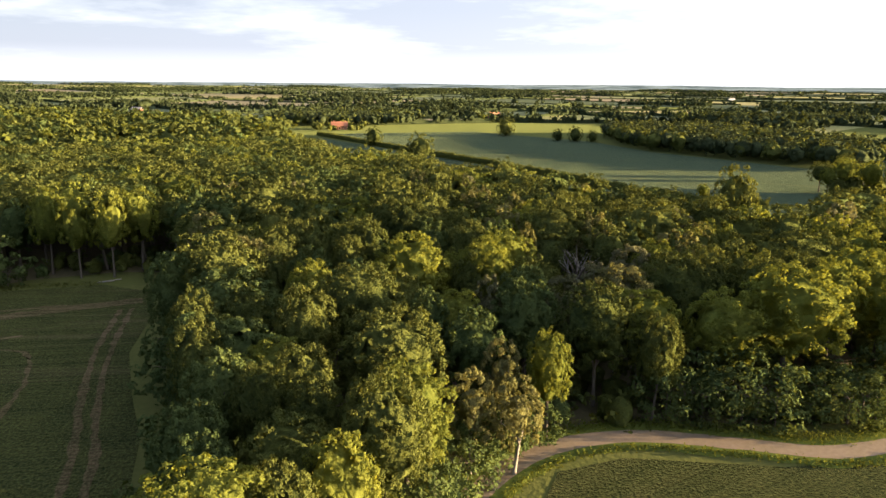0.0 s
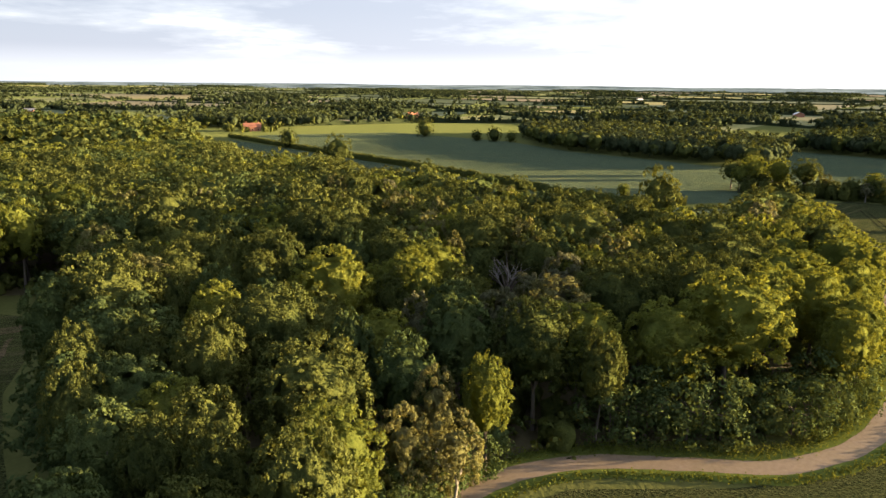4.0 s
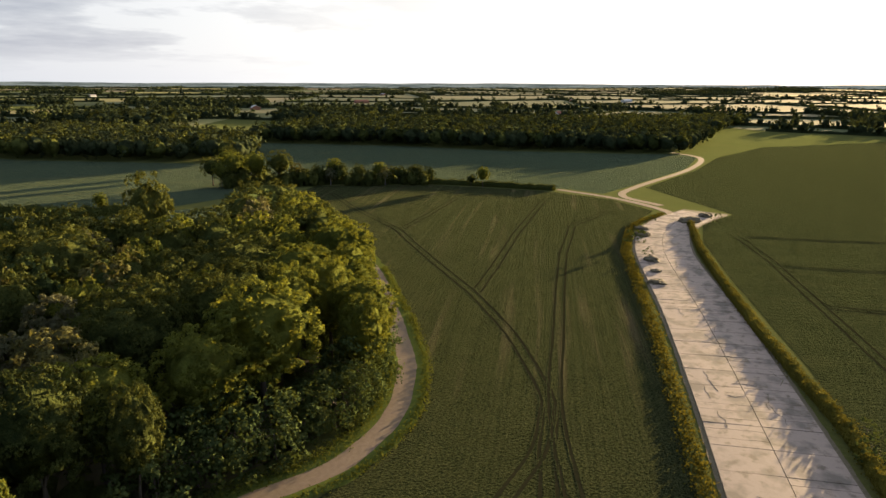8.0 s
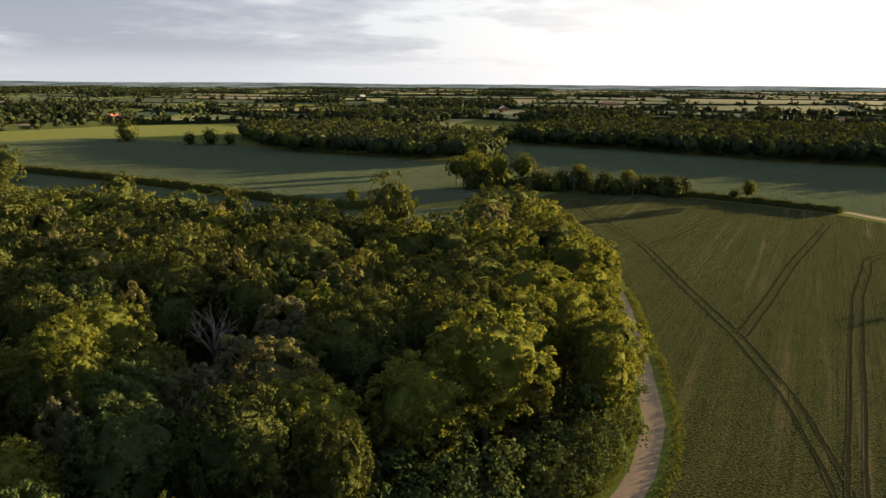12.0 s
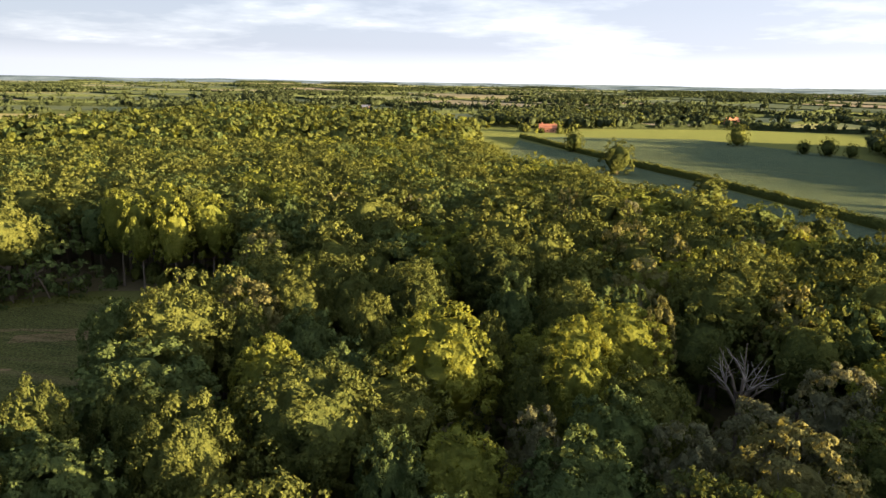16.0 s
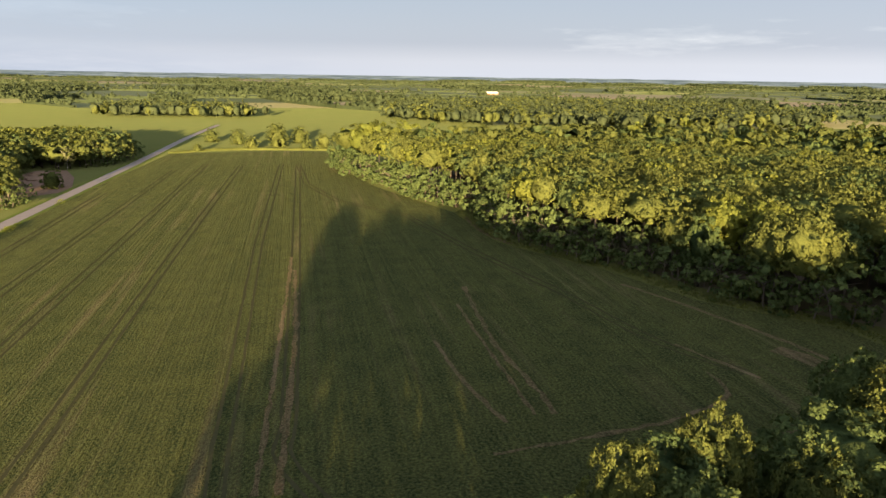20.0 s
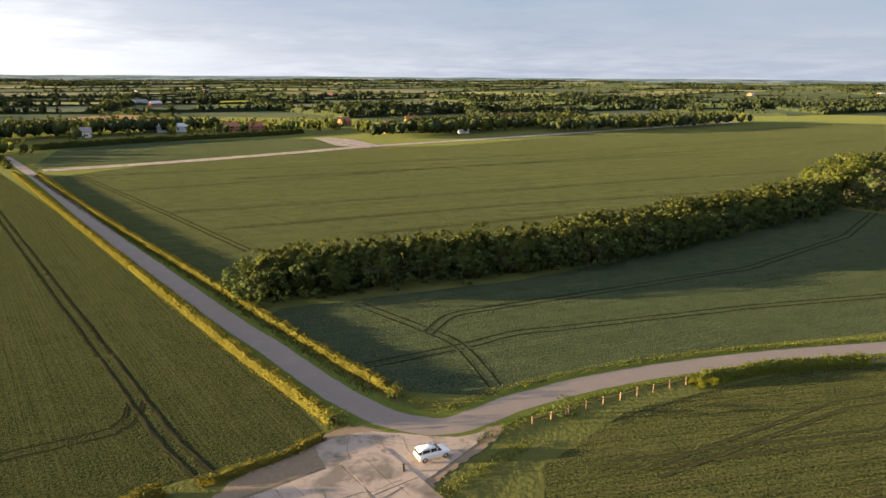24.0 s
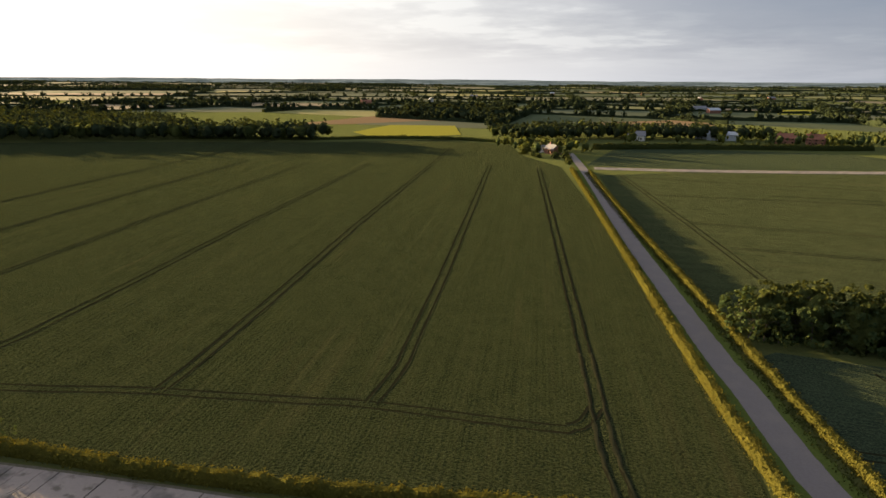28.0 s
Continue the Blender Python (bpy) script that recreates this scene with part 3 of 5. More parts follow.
def plant(kind, x, y, size, turn, variant=0, fine=0, z=0.0, group="trees of the wood", tall=1.0):
    crown, trunk = tree(kind, variant, fine)
    ob = new(kind + ("_tree" if kind != "shrub" else ""))
    ob.empty_display_size = 0.5
    ob.matrix_basis = pose(x, y, z, 0, 0, turn) @ Matrix.Diagonal((size, size, size * tall, 1))
    part("trunk", trunk, ob)
    part("crown", crown, ob)
    return tagged(ob, KINDS[kind][5], "tree" if kind != "shrub" else "shrub", group)


def spread(poly, gap, seed, jitter=0.42):
    """Uneven points inside a polygon."""
    rng = np.random.default_rng(seed)
    p = np.array(poly, float)
    lo, hi = p.min(0), p.max(0)
    gx, gy = np.meshgrid(np.arange(lo[0], hi[0], gap), np.arange(lo[1], hi[1], gap * 0.87))
    gx = gx + (np.arange(gx.shape[0]) % 2)[:, None] * gap / 2
    q = np.stack([gx.ravel(), gy.ravel()], 1)
    q += rng.uniform(-jitter, jitter, q.shape) * gap
    return q[inside(q, p)], rng


def crowd(name, pts, rng, leaves, leaf, mats, label, category, size=(0.8, 1.15), radius=5.0, low=2.0, high=14.0, core=1, heart=0.62, stems=False):
    """Many crowns too far to pick apart, as one thing."""
    shapes = [crown_arrays(np.random.default_rng(900 + i), radius, low, high, max(4, leaves // 24), leaves, leaf * 1.25, core, 0.65, 3, heart * 0.92) for i in range(8)]
    vs, fs, ts, ix, jx, ns, o = [], [], [], [], [], [], 0
    tint = rng.choice(len(mats), len(pts), p=mats_weights(mats))
    for (x, y), m in zip(pts, tint):
        v, f, t, vn = shapes[rng.integers(8)]
        s, a = rng.uniform(*size), rng.uniform(0, 6.283)
        c, d = math.cos(a), math.sin(a)
        w = v * np.array([s, s, rng.uniform(0.93, 1.07)]) if stems else v * s * np.array([1, 1, rng.uniform(0.92, 1.1) / s ** 0.6])
        vs.append(np.column_stack([w[:, 0] * c - w[:, 1] * d + x, w[:, 0] * d + w[:, 1] * c + y, w[:, 2] + float(rise(x, y))]))
        ns.append(np.column_stack([vn[:, 0] * c - vn[:, 1] * d, vn[:, 0] * d + vn[:, 1] * c, vn[:, 2]]))
        fs.append(f + o)
        ts.append(t + o)
        ix.append(np.full(len(f), m))
        jx.append(np.full(len(t), m))
        o += len(v)
        if stems:
            sv, sf = [], []
            limb(sv, sf, (x, y, -0.2), (x, y, low * 1.25), 0.3, 0.2, 5)
            vs.append(np.array(sv))
            ns.append(np.array(sv) - [x, y, low / 2])
            fs.append(np.array(sf) + o)
            ix.append(np.full(len(sf), len(mats)))
            o += len(sv)
    me = mesh_of(name, np.concatenate(vs), np.concatenate(fs).tolist() + np.concatenate(ts).tolist(), mats + ["bark"], np.concatenate(ix + jx), normals=np.concatenate(ns))
    return tagged(new(name, me), label, category, kind="stuff")


def mats_weights(mats):
    w = np.array([{"leaf_far": 12, "leaf_oak": 6, "leaf_ash": 1.1, "leaf_olive": 0.3, "leaf_grey": 0.08, "leaf_blue": 1.5}.get(m, 1) for m in mats], float)
    return w / w.sum()


CROWN_LEAVES = ["leaf_oak", "leaf_ash", "leaf_blue"]
tagged(polygon_sheet("wood_floor", WOOD, 0.05, "litter"), "dark leaf-strewn floor under the wood", "forest floor", kind="structure")
# trees that stand out in the wood: x, y, crown radius, height
ASH_SPOTS = [(-6, 70, 5.0, 17), (11, 85, 2.9, 15), (47, 97, 7.7, 20), (57, 104, 4.6, 19), (-7, 115, 6.4, 20), (10, 130, 6.1, 18), (-11, 58, 3.5, 16), (8, 214, 9.2, 18), (-91, 159, 3.7, 21), (-83, 156, 3.6, 20), (-76, 157, 3.8, 20), (-72, 163, 4.4, 20), (-74, 194, 7.6, 19), (90, 131, 6.3, 17), (68, 116, 7.6, 18), (65, 105, 5.3, 18), (62, 94, 3.8, 15), (93, 128, 3.7, 15), (110, 171, 4.2, 16), (-123, 138, 5.5, 19), (-117, 144, 5.3, 19), (66, 98, 5.3, 16)]
OLIVE_SPOTS = [(1, 77, 2.9, 13), (6, 77, 3.0, 12), (14, 131, 2.3, 18), (-8, 210, 3.0, 18), (16, 168, 2.6, 18), (50, 139, 3.0, 17), (5, 84, 2.6, 14)]
# the first oak is added only to close a gap in the wood's shadow
OAK_SPOTS = [(-15, 53, 3.4, 16), (19, 94, 5.7, 18), (26, 90, 3.2, 15), (35, 109, 7.1, 18), (-8, 83, 6.6, 18), (-14, 100, 6.8, 19), (26, 153, 6.6, 21), (-36, 110, 6.5, 20), (-31, 137, 5.1, 18), (-21, 72, 3.1, 16), (-15, 69, 3.2, 16), (-20, 92, 4.6, 18), (43, 151, 9.8, 20), (72, 174, 5.6, 24), (78, 160, 8.4, 17), (94, 168, 7.6, 18), (-5, 161, 5.6, 20), (-14, 157, 5.5, 19), (-17, 133, 5.6, 19), (60, 130, 7.8, 17), (66, 128, 7.9, 18), (-48, 185, 7.4, 18), (-71, 205, 6.8, 18)]
OAK_SPOTS += [(-102, 232, 9.0, 18), (-30, 114, 3.1, 18), (-29, 96, 3.8, 17), (-13, 164, 5.9, 22), (22, 146, 7.5, 20), (-18, 122, 3.3, 18), (-15, 130, 3.7, 19), (-4, 123, 2.8, 17), (-39, 153, 5.7, 18), (55, 113, 5.7, 18), (54, 131, 5.3, 17), (106, 186, 4.2, 17), (-34, 90, 3.6, 18), (-31, 82, 3.5, 17), (-32, 129, 5.0, 18), (-9, 148, 5.9, 20), (39, 109, 5.0, 18)]
MAPLE_SPOTS = [(-4, 95, 3.0, 17), (10, 99, 5.3, 17), (-32, 100, 7.5, 18), (-32, 86, 5.5, 16), (-26, 75, 4.5, 16), (-26, 65, 3.9, 15), (-23, 59, 3.4, 15), (-52, 169, 7.5, 16), (-62, 167, 4.8, 17), (2, 89, 4.4, 16), (-27, 156, 6.1, 17), (11, 109, 4.6, 16), (-27, 86, 4.9, 16)]
WILLOW_SPOTS = [(23, 112, 4.0, 16), (31, 121, 4.3, 17), (5, 105, 2.7, 16)]
# ashes of the sunlit edge beside the lane, sunlight partly in their leaf colour
ASH_SPOTS += [(76, 111, 4.6, 15), (83, 119, 4.4, 15), (97, 134, 4.8, 15), (103, 147, 4.4, 15), (109, 160, 4.8, 15), (116, 173, 4.4, 15)]
SHRUBS = [(38, 93, 1.2), (43, 91, 1.2), (50, 92, 1.4), (29, 92, 1.2), (55, 91, 1.4), (60, 94, 1.3), (66, 99, 1.3)]
stands = []
rng_t = np.random.default_rng(21)
for kind, spots in (("oak", OAK_SPOTS), ("ash", ASH_SPOTS), ("olive", OLIVE_SPOTS), ("willow", WILLOW_SPOTS), ("maple", MAPLE_SPOTS)):
    for n, (x, y, r, h) in enumerate(spots):
        wide, tall = r * 0.96 / KINDS[kind][0], h / KINDS[kind][2]
        plant(kind, x, y, wide, rng_t.uniform(0, 360), n % 4, 0 if math.hypot(x - 5, y - 50) < 110 else 1, tall=tall / wide)
        stands.append((x, y, r * 0.62 + 3.0))
for n, (x, y, s) in enumerate(SHRUBS):
    plant("shrub", x, y, s, rng_t.uniform(0, 360), n % 3, 0)
# a bare, half-dead oak whose grey limbs stand clear of the leaves
dead_oak = tagged(new("dead_oak"), "half-dead oak with bare grey-brown limbs", "tree", "trees of the wood")
dead_oak.matrix_basis = pose(23.3, 129, 0, 0, 0, 40)
dead_v, dead_f = trunk_arrays(np.random.default_rng(5), 7.0, 17.0, 6.5, 0.42)
part("trunk", mesh_of("trunk", dead_v, dead_f, ["bark"], smooth=True), dead_oak)
for bough in range(3):
    dead_v, dead_f = trunk_arrays(np.random.default_rng(60 + bough), 2.0, 8.0, 4.0, 0.14)
    limbs = part("bough", mesh_of("bough", dead_v, dead_f, ["pale_bark"], smooth=True), dead_oak)
    limbs.matrix_basis = pose(0, 0, 7.5, 24, 0, 120 * bough)
stands.append((23.3, 129, 9.0))
stands = np.array(stands)
wood_pts, wood_rng = spread(WOOD, 7.9, 5)
clear = (np.hypot(wood_pts[:, None, 0] - stands[None, :, 0], wood_pts[:, None, 1] - stands[None, :, 1]) > stands[None, :, 2]).all(1)
wood_pts = wood_pts[clear]
wood_dist = np.hypot(wood_pts[:, 0] - 5, wood_pts[:, 1] - 50)
order = np.argsort(wood_dist)
for i in order[:200]:
    kind = wood_rng.choice(["oak", "ash", "olive", "willow", "maple"], p=[0.54, 0.14, 0.08, 0.03, 0.21] if wood_pts[i][0] < 50 else [0.42, 0.38, 0.03, 0.02, 0.15])
    wide = wood_rng.uniform(0.70, 1.08)
    plant(kind, *wood_pts[i], wide, wood_rng.uniform(0, 360), int(wood_rng.integers(4)), 0 if wood_dist[i] < 85 else 1, tall=wood_rng.uniform(14.8, 18.6) / (KINDS[kind][2] * wide))
rest = order[200:]
mid = rest[wood_dist[rest] < 300]
far = rest[wood_dist[rest] >= 300]
crowd("wood_crowns", wood_pts[mid], wood_rng, 600, 0.62, CROWN_LEAVES, "dense crowns of mixed deciduous wood", "woodland", size=(0.75, 1.3), radius=5.7, low=9.5, high=17.3, core=2, heart=0.84, stems=True)
crowd("wood_crowns", wood_pts[far], wood_rng, 70, 1.8, CROWN_LEAVES, "distant crowns of mixed deciduous wood", "woodland", size=(0.95, 1.35), radius=6.2, low=7.0, high=17.5, core=1, heart=0.84)


def edge_shrubs(pts, gap, seed, kind="shrub", size=(0.7, 1.4), inset=1.2, group="shrubs at the wood's edge", fine=1):
    rng = np.random.default_rng(seed)
    line = smooth_line(pts, gap)
    s = sides(line)
    for i, (x, y) in enumerate(line):
        o = rng.normal(0, inset)
        plant(kind, x + s[i][0] * o, y + s[i][1] * o, rng.uniform(*size), rng.uniform(0, 360), int(rng.integers(3)), fine, group=group)


edge_shrubs([(-94, 152), (-111, 135), (-132, 124), (-160, 103), (-201, 95), (-221, 83), (-253, 70), (-302, 49), (-319, 60)], 2.8, 31, size=(1.3, 2.4))
edge_shrubs([(-62, 156), (-50.8, 143.4), (-48.4, 126.0), (-44.8, 107.8), (-38.4, 94.4), (-31.9, 81.7), (-28.1, 66.7), (-22.0, 47.8), (-11.3, 46.3)], 3.0, 32, size=(0.9, 1.6))
edge_shrubs([(-14, 44), (-7, 54), (-3.5, 68), (2, 79), (10, 86)], 2.0, 33, size=(0.8, 1.6), inset=0.7, fine=0)
edge_shrubs([(28, 90.5), (44, 89.2), (54, 89.5), (62.5, 95), (70, 104), (79, 114.5), (98, 137), (109, 158), (117, 177)], 2.2, 34, inset=0.8, size=(1.0, 1.9), fine=0)
# low growth between the trunks
under_pts, under_rng = spread(WOOD, 5.2, 51)
under_pts = under_pts[np.hypot(under_pts[:, 0] - 5, under_pts[:, 1] - 70) < 135]
crowd("undergrowth", under_pts, under_rng, 90, 0.6, ["leaf_oak", "leaf_blue"], "dark undergrowth of bushes beneath the trees", "undergrowth", size=(0.6, 1.3), radius=2.7, low=-1.5, high=4.2, core=1, heart=0.75)


# ---- blocks of trees, hedges and verges ----
BLOCKS = [
    ("far_wood", [(297, 466), (349, 372), (371, 291), (406, 224), (433, 187), (451, 185), (556, 209), (626, 295), (582, 428), (459, 557), (395, 528)], 8.0, (0.8, 1.1), 60),
    ("far_wood", [(135, 470), (159, 440), (189, 394), (212, 360), (227, 356), (269, 411), (287, 529), (226, 637), (148, 618), (138, 562)], 7.5, (0.75, 1.05), 60),
    ("far_wood", [(519, -117), (470, -172), (368, -265), (385, -298), (485, -251), (609, -289), (787, -210), (771, -132), (624, -92), (562, -87)], 8.5, (0.8, 1.1), 30),
    ("far_wood", [(-660, -200), (-652, -52), (-682, -43), (-764, -101), (-764, -221)], 8.5, (0.8, 1.1), 30),
    ("far_wood", [(-171, 689), (-68, 705), (-32, 714), (-22, 803), (-107, 851), (-186, 810)], 8.5, (0.8, 1.2), 30),
    ("far_wood", [(370, 796), (321, 770), (292, 830), (433, 872), (537, 823), (486, 783)], 9.0, (0.7, 1.0), 30),
    ("far_wood", [(-564, 403), (-540, 293), (-599, 124), (-683, 69), (-908, 110), (-1041, 301), (-893, 535), (-634, 533)], 10.0, (0.9, 1.25), 18),
    ("far_wood", [(256, -359), (234, -408), (165, -467), (112, -505), (176, -516), (275, -455), (299, -384)], 8.0, (0.5, 0.9), 40),
    ("far_wood", [(12, -418), (-62, -454), (-177, -537), (-230, -595), (-214, -626), (-133, -573), (-37, -498)], 8.0, (0.5, 0.9), 40),
    ("far_wood", [(-143, -463), (-276, -512), (-380, -580), (-358, -618), (-252, -571), (-142, -516)], 9.0, (0.6, 0.9), 30),
    ("far_wood", [(512, 302), (549, 386), (741, 376), (817, 260), (634, 229)], 9.0, (0.7, 1.1), 30),
]
for block_name, block_poly, block_gap, block_size, block_leaves in BLOCKS:
    pts, rng = spread(block_poly, block_gap * 1.12, 11)
    crowd(block_name, pts, rng, block_leaves * 5 // 4, 1.5, ["leaf_far", "leaf_oak"], "dense block of deciduous trees between fields", "woodland", size=block_size, radius=6.0, low=1.0, high=13.0, core=2 if block_leaves > 30 else 1, heart=0.82)


def grove(poly, gap, seed, size, group, fine, tall=1.0, limit=400, thorny=0.86):
    pts, rng = spread(poly, gap, seed)
    pts = pts[np.argsort(np.hypot(pts[:, 0], pts[:, 1]))]
    if len(pts) > limit:
        crowd("copse_crowns", pts[limit:], rng, 260, 1.0, CROWN_LEAVES, "dense crowns of trees in the copse", "woodland", size=(1.0, 1.35), radius=3.8, low=2.0, high=11.5, core=2, heart=0.8, stems=True)
    pts = pts[:limit]
    for x, y in pts:
        kind = rng.choice(["thorn", "oak", "ash", "olive", "maple", "willow"], p=[thorny] + [(1 - thorny) * q for q in (0.2, 0.4, 0.1, 0.2, 0.1)])
        plant(kind, x, y, rng.uniform(*size), rng.uniform(0, 360), int(rng.integers(3)), fine, group=group, tall=tall)


grove([(25, -65), (8, -70), (-30, -81), (-55, -86), (-78, -100), (-106, -116), (-160, -149), (-166, -161), (-157, -163), (-104, -130), (-73, -114), (-32, -90), (27, -73)], 5.4, 12, (0.84, 0.96), "trees of the belt between fields", 1, 1.0, 400, 1.0)
grove([(-165, -161), (-181, -131), (-193, -107), (-197, -86), (-204, -66), (-212, -54), (-224, -53), (-233, -60), (-244, -74), (-248, -83), (-297, -83), (-302, -68), (-296, -60), (-330, -57), (-352, -60), (-385, -82), (-400, -110), (-380, -150), (-360, -235), (-275, -238), (-210, -215), (-170, -180)], 6.6, 13, (0.6, 0.86), "trees of the copse", 1, 1.0, 150, 0.2)


def hedge(pts, width, height, per_m, leaf, mat, label, seed, name="hedge", gaps=0.0, kind=""):
    rng = np.random.default_rng(seed)
    line = smooth_line(pts, 1.0)
    s = sides(line)
    n = int(len(line) * per_m)
    i = rng.integers(0, len(line), n)
    along = line[i]
    lump = np.array([0.75 + 0.5 * noise.noise((x * 0.35, y * 0.35, seed)) + 0.45 * noise.noise((x * 1.1, y * 1.1, seed + 9.0)) for x, y in line])[i]
    if gaps:
        keep = np.array([noise.noise((x * 0.12, y * 0.12, seed + 3.0)) > gaps - 0.5 for x, y in line])[i]
    else:
        keep = np.ones(n, bool)
    a = rng.uniform(-0.15, math.pi + 0.15, n)
    k = rng.uniform(0.72, 1.05, n)
    lat, z = np.cos(a) * width / 2 * k * (0.7 + 0.4 * lump), np.maximum(np.sin(a), 0.05) ** 0.75 * height * k * (0.5 + 0.62 * lump)
    c = np.column_stack([along + s[i] * lat[:, None] + rng.normal(0, 0.25, (n, 2)), z])
    nr = np.column_stack([s[i] * np.cos(a)[:, None], np.sin(a)]) + rng.normal(0, 0.5, (n, 3))
    v, f = quads(c[keep], nr[keep], rng.uniform(0.6, 1.3, keep.sum()) * leaf, rng, 0.75)
    if not gaps and name == "hedge":
        # woody heart, lumpy along its run
        high = np.array([0.75 + 0.5 * noise.noise((x * 0.35, y * 0.35, seed)) + 0.45 * noise.noise((x * 1.1, y * 1.1, seed + 9.0)) for x, y in line])
        w, g = ribbon(line, [(-width * 0.40, 0.0), (-width * 0.36, 0.45), (-width * 0.2, 0.8), (width * 0.2, 0.8), (width * 0.36, 0.45), (width * 0.40, 0.0)], rng, 0.05)
        w[:, 2] *= np.tile(height * (0.5 + 0.62 * high), 6)
        f = f.tolist() + [tuple(q + len(v) for q in p) for p in g]
        v = np.concatenate([v, w])
    ob = new(name, mesh_of(name, v, f, [mat]))
    return tagged(ob, label, "hedge" if name == "hedge" else name.replace("_", " "), kind=kind)


ROAD_HEDGE = "clipped yellow-green hedge along the road"
hedge([(157, -251), (106, -170), (56.2, -90.6), (38, -61.5), (21.7, -35.7), (7, -13.8)], 2.0, 1.7, 95, 0.30, "leaf_hedge", ROAD_HEDGE, 1)
hedge([(145, -247), (106, -185), (69.6, -128.2), (43, -88), (17.6, -48.9), (-1.5, -20.5)], 1.7, 1.5, 85, 0.30, "leaf_hedge", ROAD_HEDGE, 2)
hedge([(24.4, 0.4), (38.5, 8.8), (52.2, 16.8), (67.6, 24.9), (82, 31.5), (94.1, 37.4), (109, 46.6), (132.5, 60.6), (177.6, 84.9), (212.8, 101)], 2.2, 1.8, 85, 0.32, "leaf_hedge", "rough overgrown hedge beside the old runway", 3)
hedge([(20.8, -1.5), (13.1, -6.0), (8.3, -10.0)], 1.4, 1.0, 50, 0.3, "leaf_hedge", "low rough hedge beside the concrete", 4)
hedge([(-101, 586), (-18, 448), (29, 376), (55, 331), (71, 300), (93, 263), (120, 252)], 3.6, 3.6, 60, 0.6, "leaf_oak", "field hedge below the wood", 5)
hedge([(169, 279), (189, 263), (226, 223), (247, 171)], 2.8, 2.6, 60, 0.5, "leaf_oak", "dark field hedge at the end of the crop", 6)
hedge([(195, -355), (145, -401), (72, -453), (51, -474)], 4.0, 4.0, 50, 0.9, "leaf_oak", "tall dark hedge behind the far field", 7)
hedge([(256, -351), (306, -349), (356, -317), (377, -285), (462, -219)], 3.0, 2.6, 40, 0.8, "leaf_oak", "dark hedge at the far field edge", 8)
hedge([(-364, -45), (-382, -19), (-384, 13), (-383, 43)], 2.4, 1.3, 60, 0.5, "leaf_oak", "low rough hedge at the field's end", 9)
hedge([(-44.5, -19.6), (-55, -22.8), (-65, -24), (-75, -24.2)], 2.4, 2.0, 80, 0.34, "leaf_ash", "bushy green hedge beside the road", 10)
hedge([(-116, -29), (-136, -31), (-165, -34), (-220, -39)], 2.0, 1.2, 40, 0.34, "leaf_ash", "low bushy growth beside the road", 11, gaps=0.55)
hedge([(-16.7, -6.4), (-9.6, -0.6), (-5.3, 3.1)], 1.6, 0.5, 45, 0.25, "leaf_grass", "rough grass bank beside the junction", 12, "grass_bank", kind="stuff")
for n, (x, y) in enumerate([(-23.6, -13), (-130, -30), (-159, -33.5), (-112, -27.6), (-1.4, -19.8), (6.5, -13)]):
    plant("shrub", x, y, (0.55, 0.5, 0.6, 0.5, 0.45, 0.5)[n], 50 * n, n % 3, 0, group="roadside bushes")
grove([(162, 287), (156, 280), (172, 268), (190, 254), (214, 229), (224, 221), (230, 226), (214, 245), (192, 267), (176, 286)], 5.2, 14, (0.5, 0.75), "trees of the hedge behind the crop", 1)
# trees of the hedge at the end of the crop, and single trees in the fields
for n, (x, y, s, kind) in enumerate([(172, 275, 0.9, "ash"), (180, 269, 0.95, "oak"), (166, 283, 0.9, "ash"), (193, 259, 0.55, "oak"), (199, 253, 0.6, "maple"), (206, 247, 0.55, "oak"), (212, 240, 0.6, "ash"), (217, 233, 0.5, "oak"), (222, 227, 0.55, "oak"), (234, 199, 0.55, "ash"), (231, 203, 0.35, "oak"), (160, 290, 0.8, "oak"), (176, 290, 0.8, "oak"), (186, 319, 0.7, "ash"), (196, 333, 0.75, "oak"),
                                  (-11, 389, 1.25, "field_oak"), (27, 305, 0.9, "field_oak"), (-46, 491, 1.0, "field_oak"), (99, 261, 0.45, "ash"), (58, 591, 1.2, "field_oak"), (107, 539, 0.9, "field_oak"), (153, 622, 0.9, "field_oak"), (277, 783, 1.2, "field_oak"), (94, 544, 0.7, "field_oak"), (119, 532, 0.7, "field_oak"),
                                  (-387, -6, 0.8, "thorn"), (-402, 7, 1.1, "thorn"), (-393, 24, 0.7, "thorn"), (-416, -19, 1.0, "thorn"), (-374, -33, 0.5, "thorn"), (-397, 34, 0.9, "thorn"), (-314, -66, 0.8, "willow"), (-301, -71, 0.7, "willow"), (-250, -55, 0.75, "thorn"), (-426, 17, 1.1, "thorn"), (-444, 0, 1.2, "thorn"), (-430, -38, 0.9, "thorn")]):
    plant(kind, x, y, s * (1.15 if kind == "thorn" else 1.0), 37 * n, n % 3, 1, group="single trees among the fields", tall=0.78 if kind == "thorn" else 1.0)


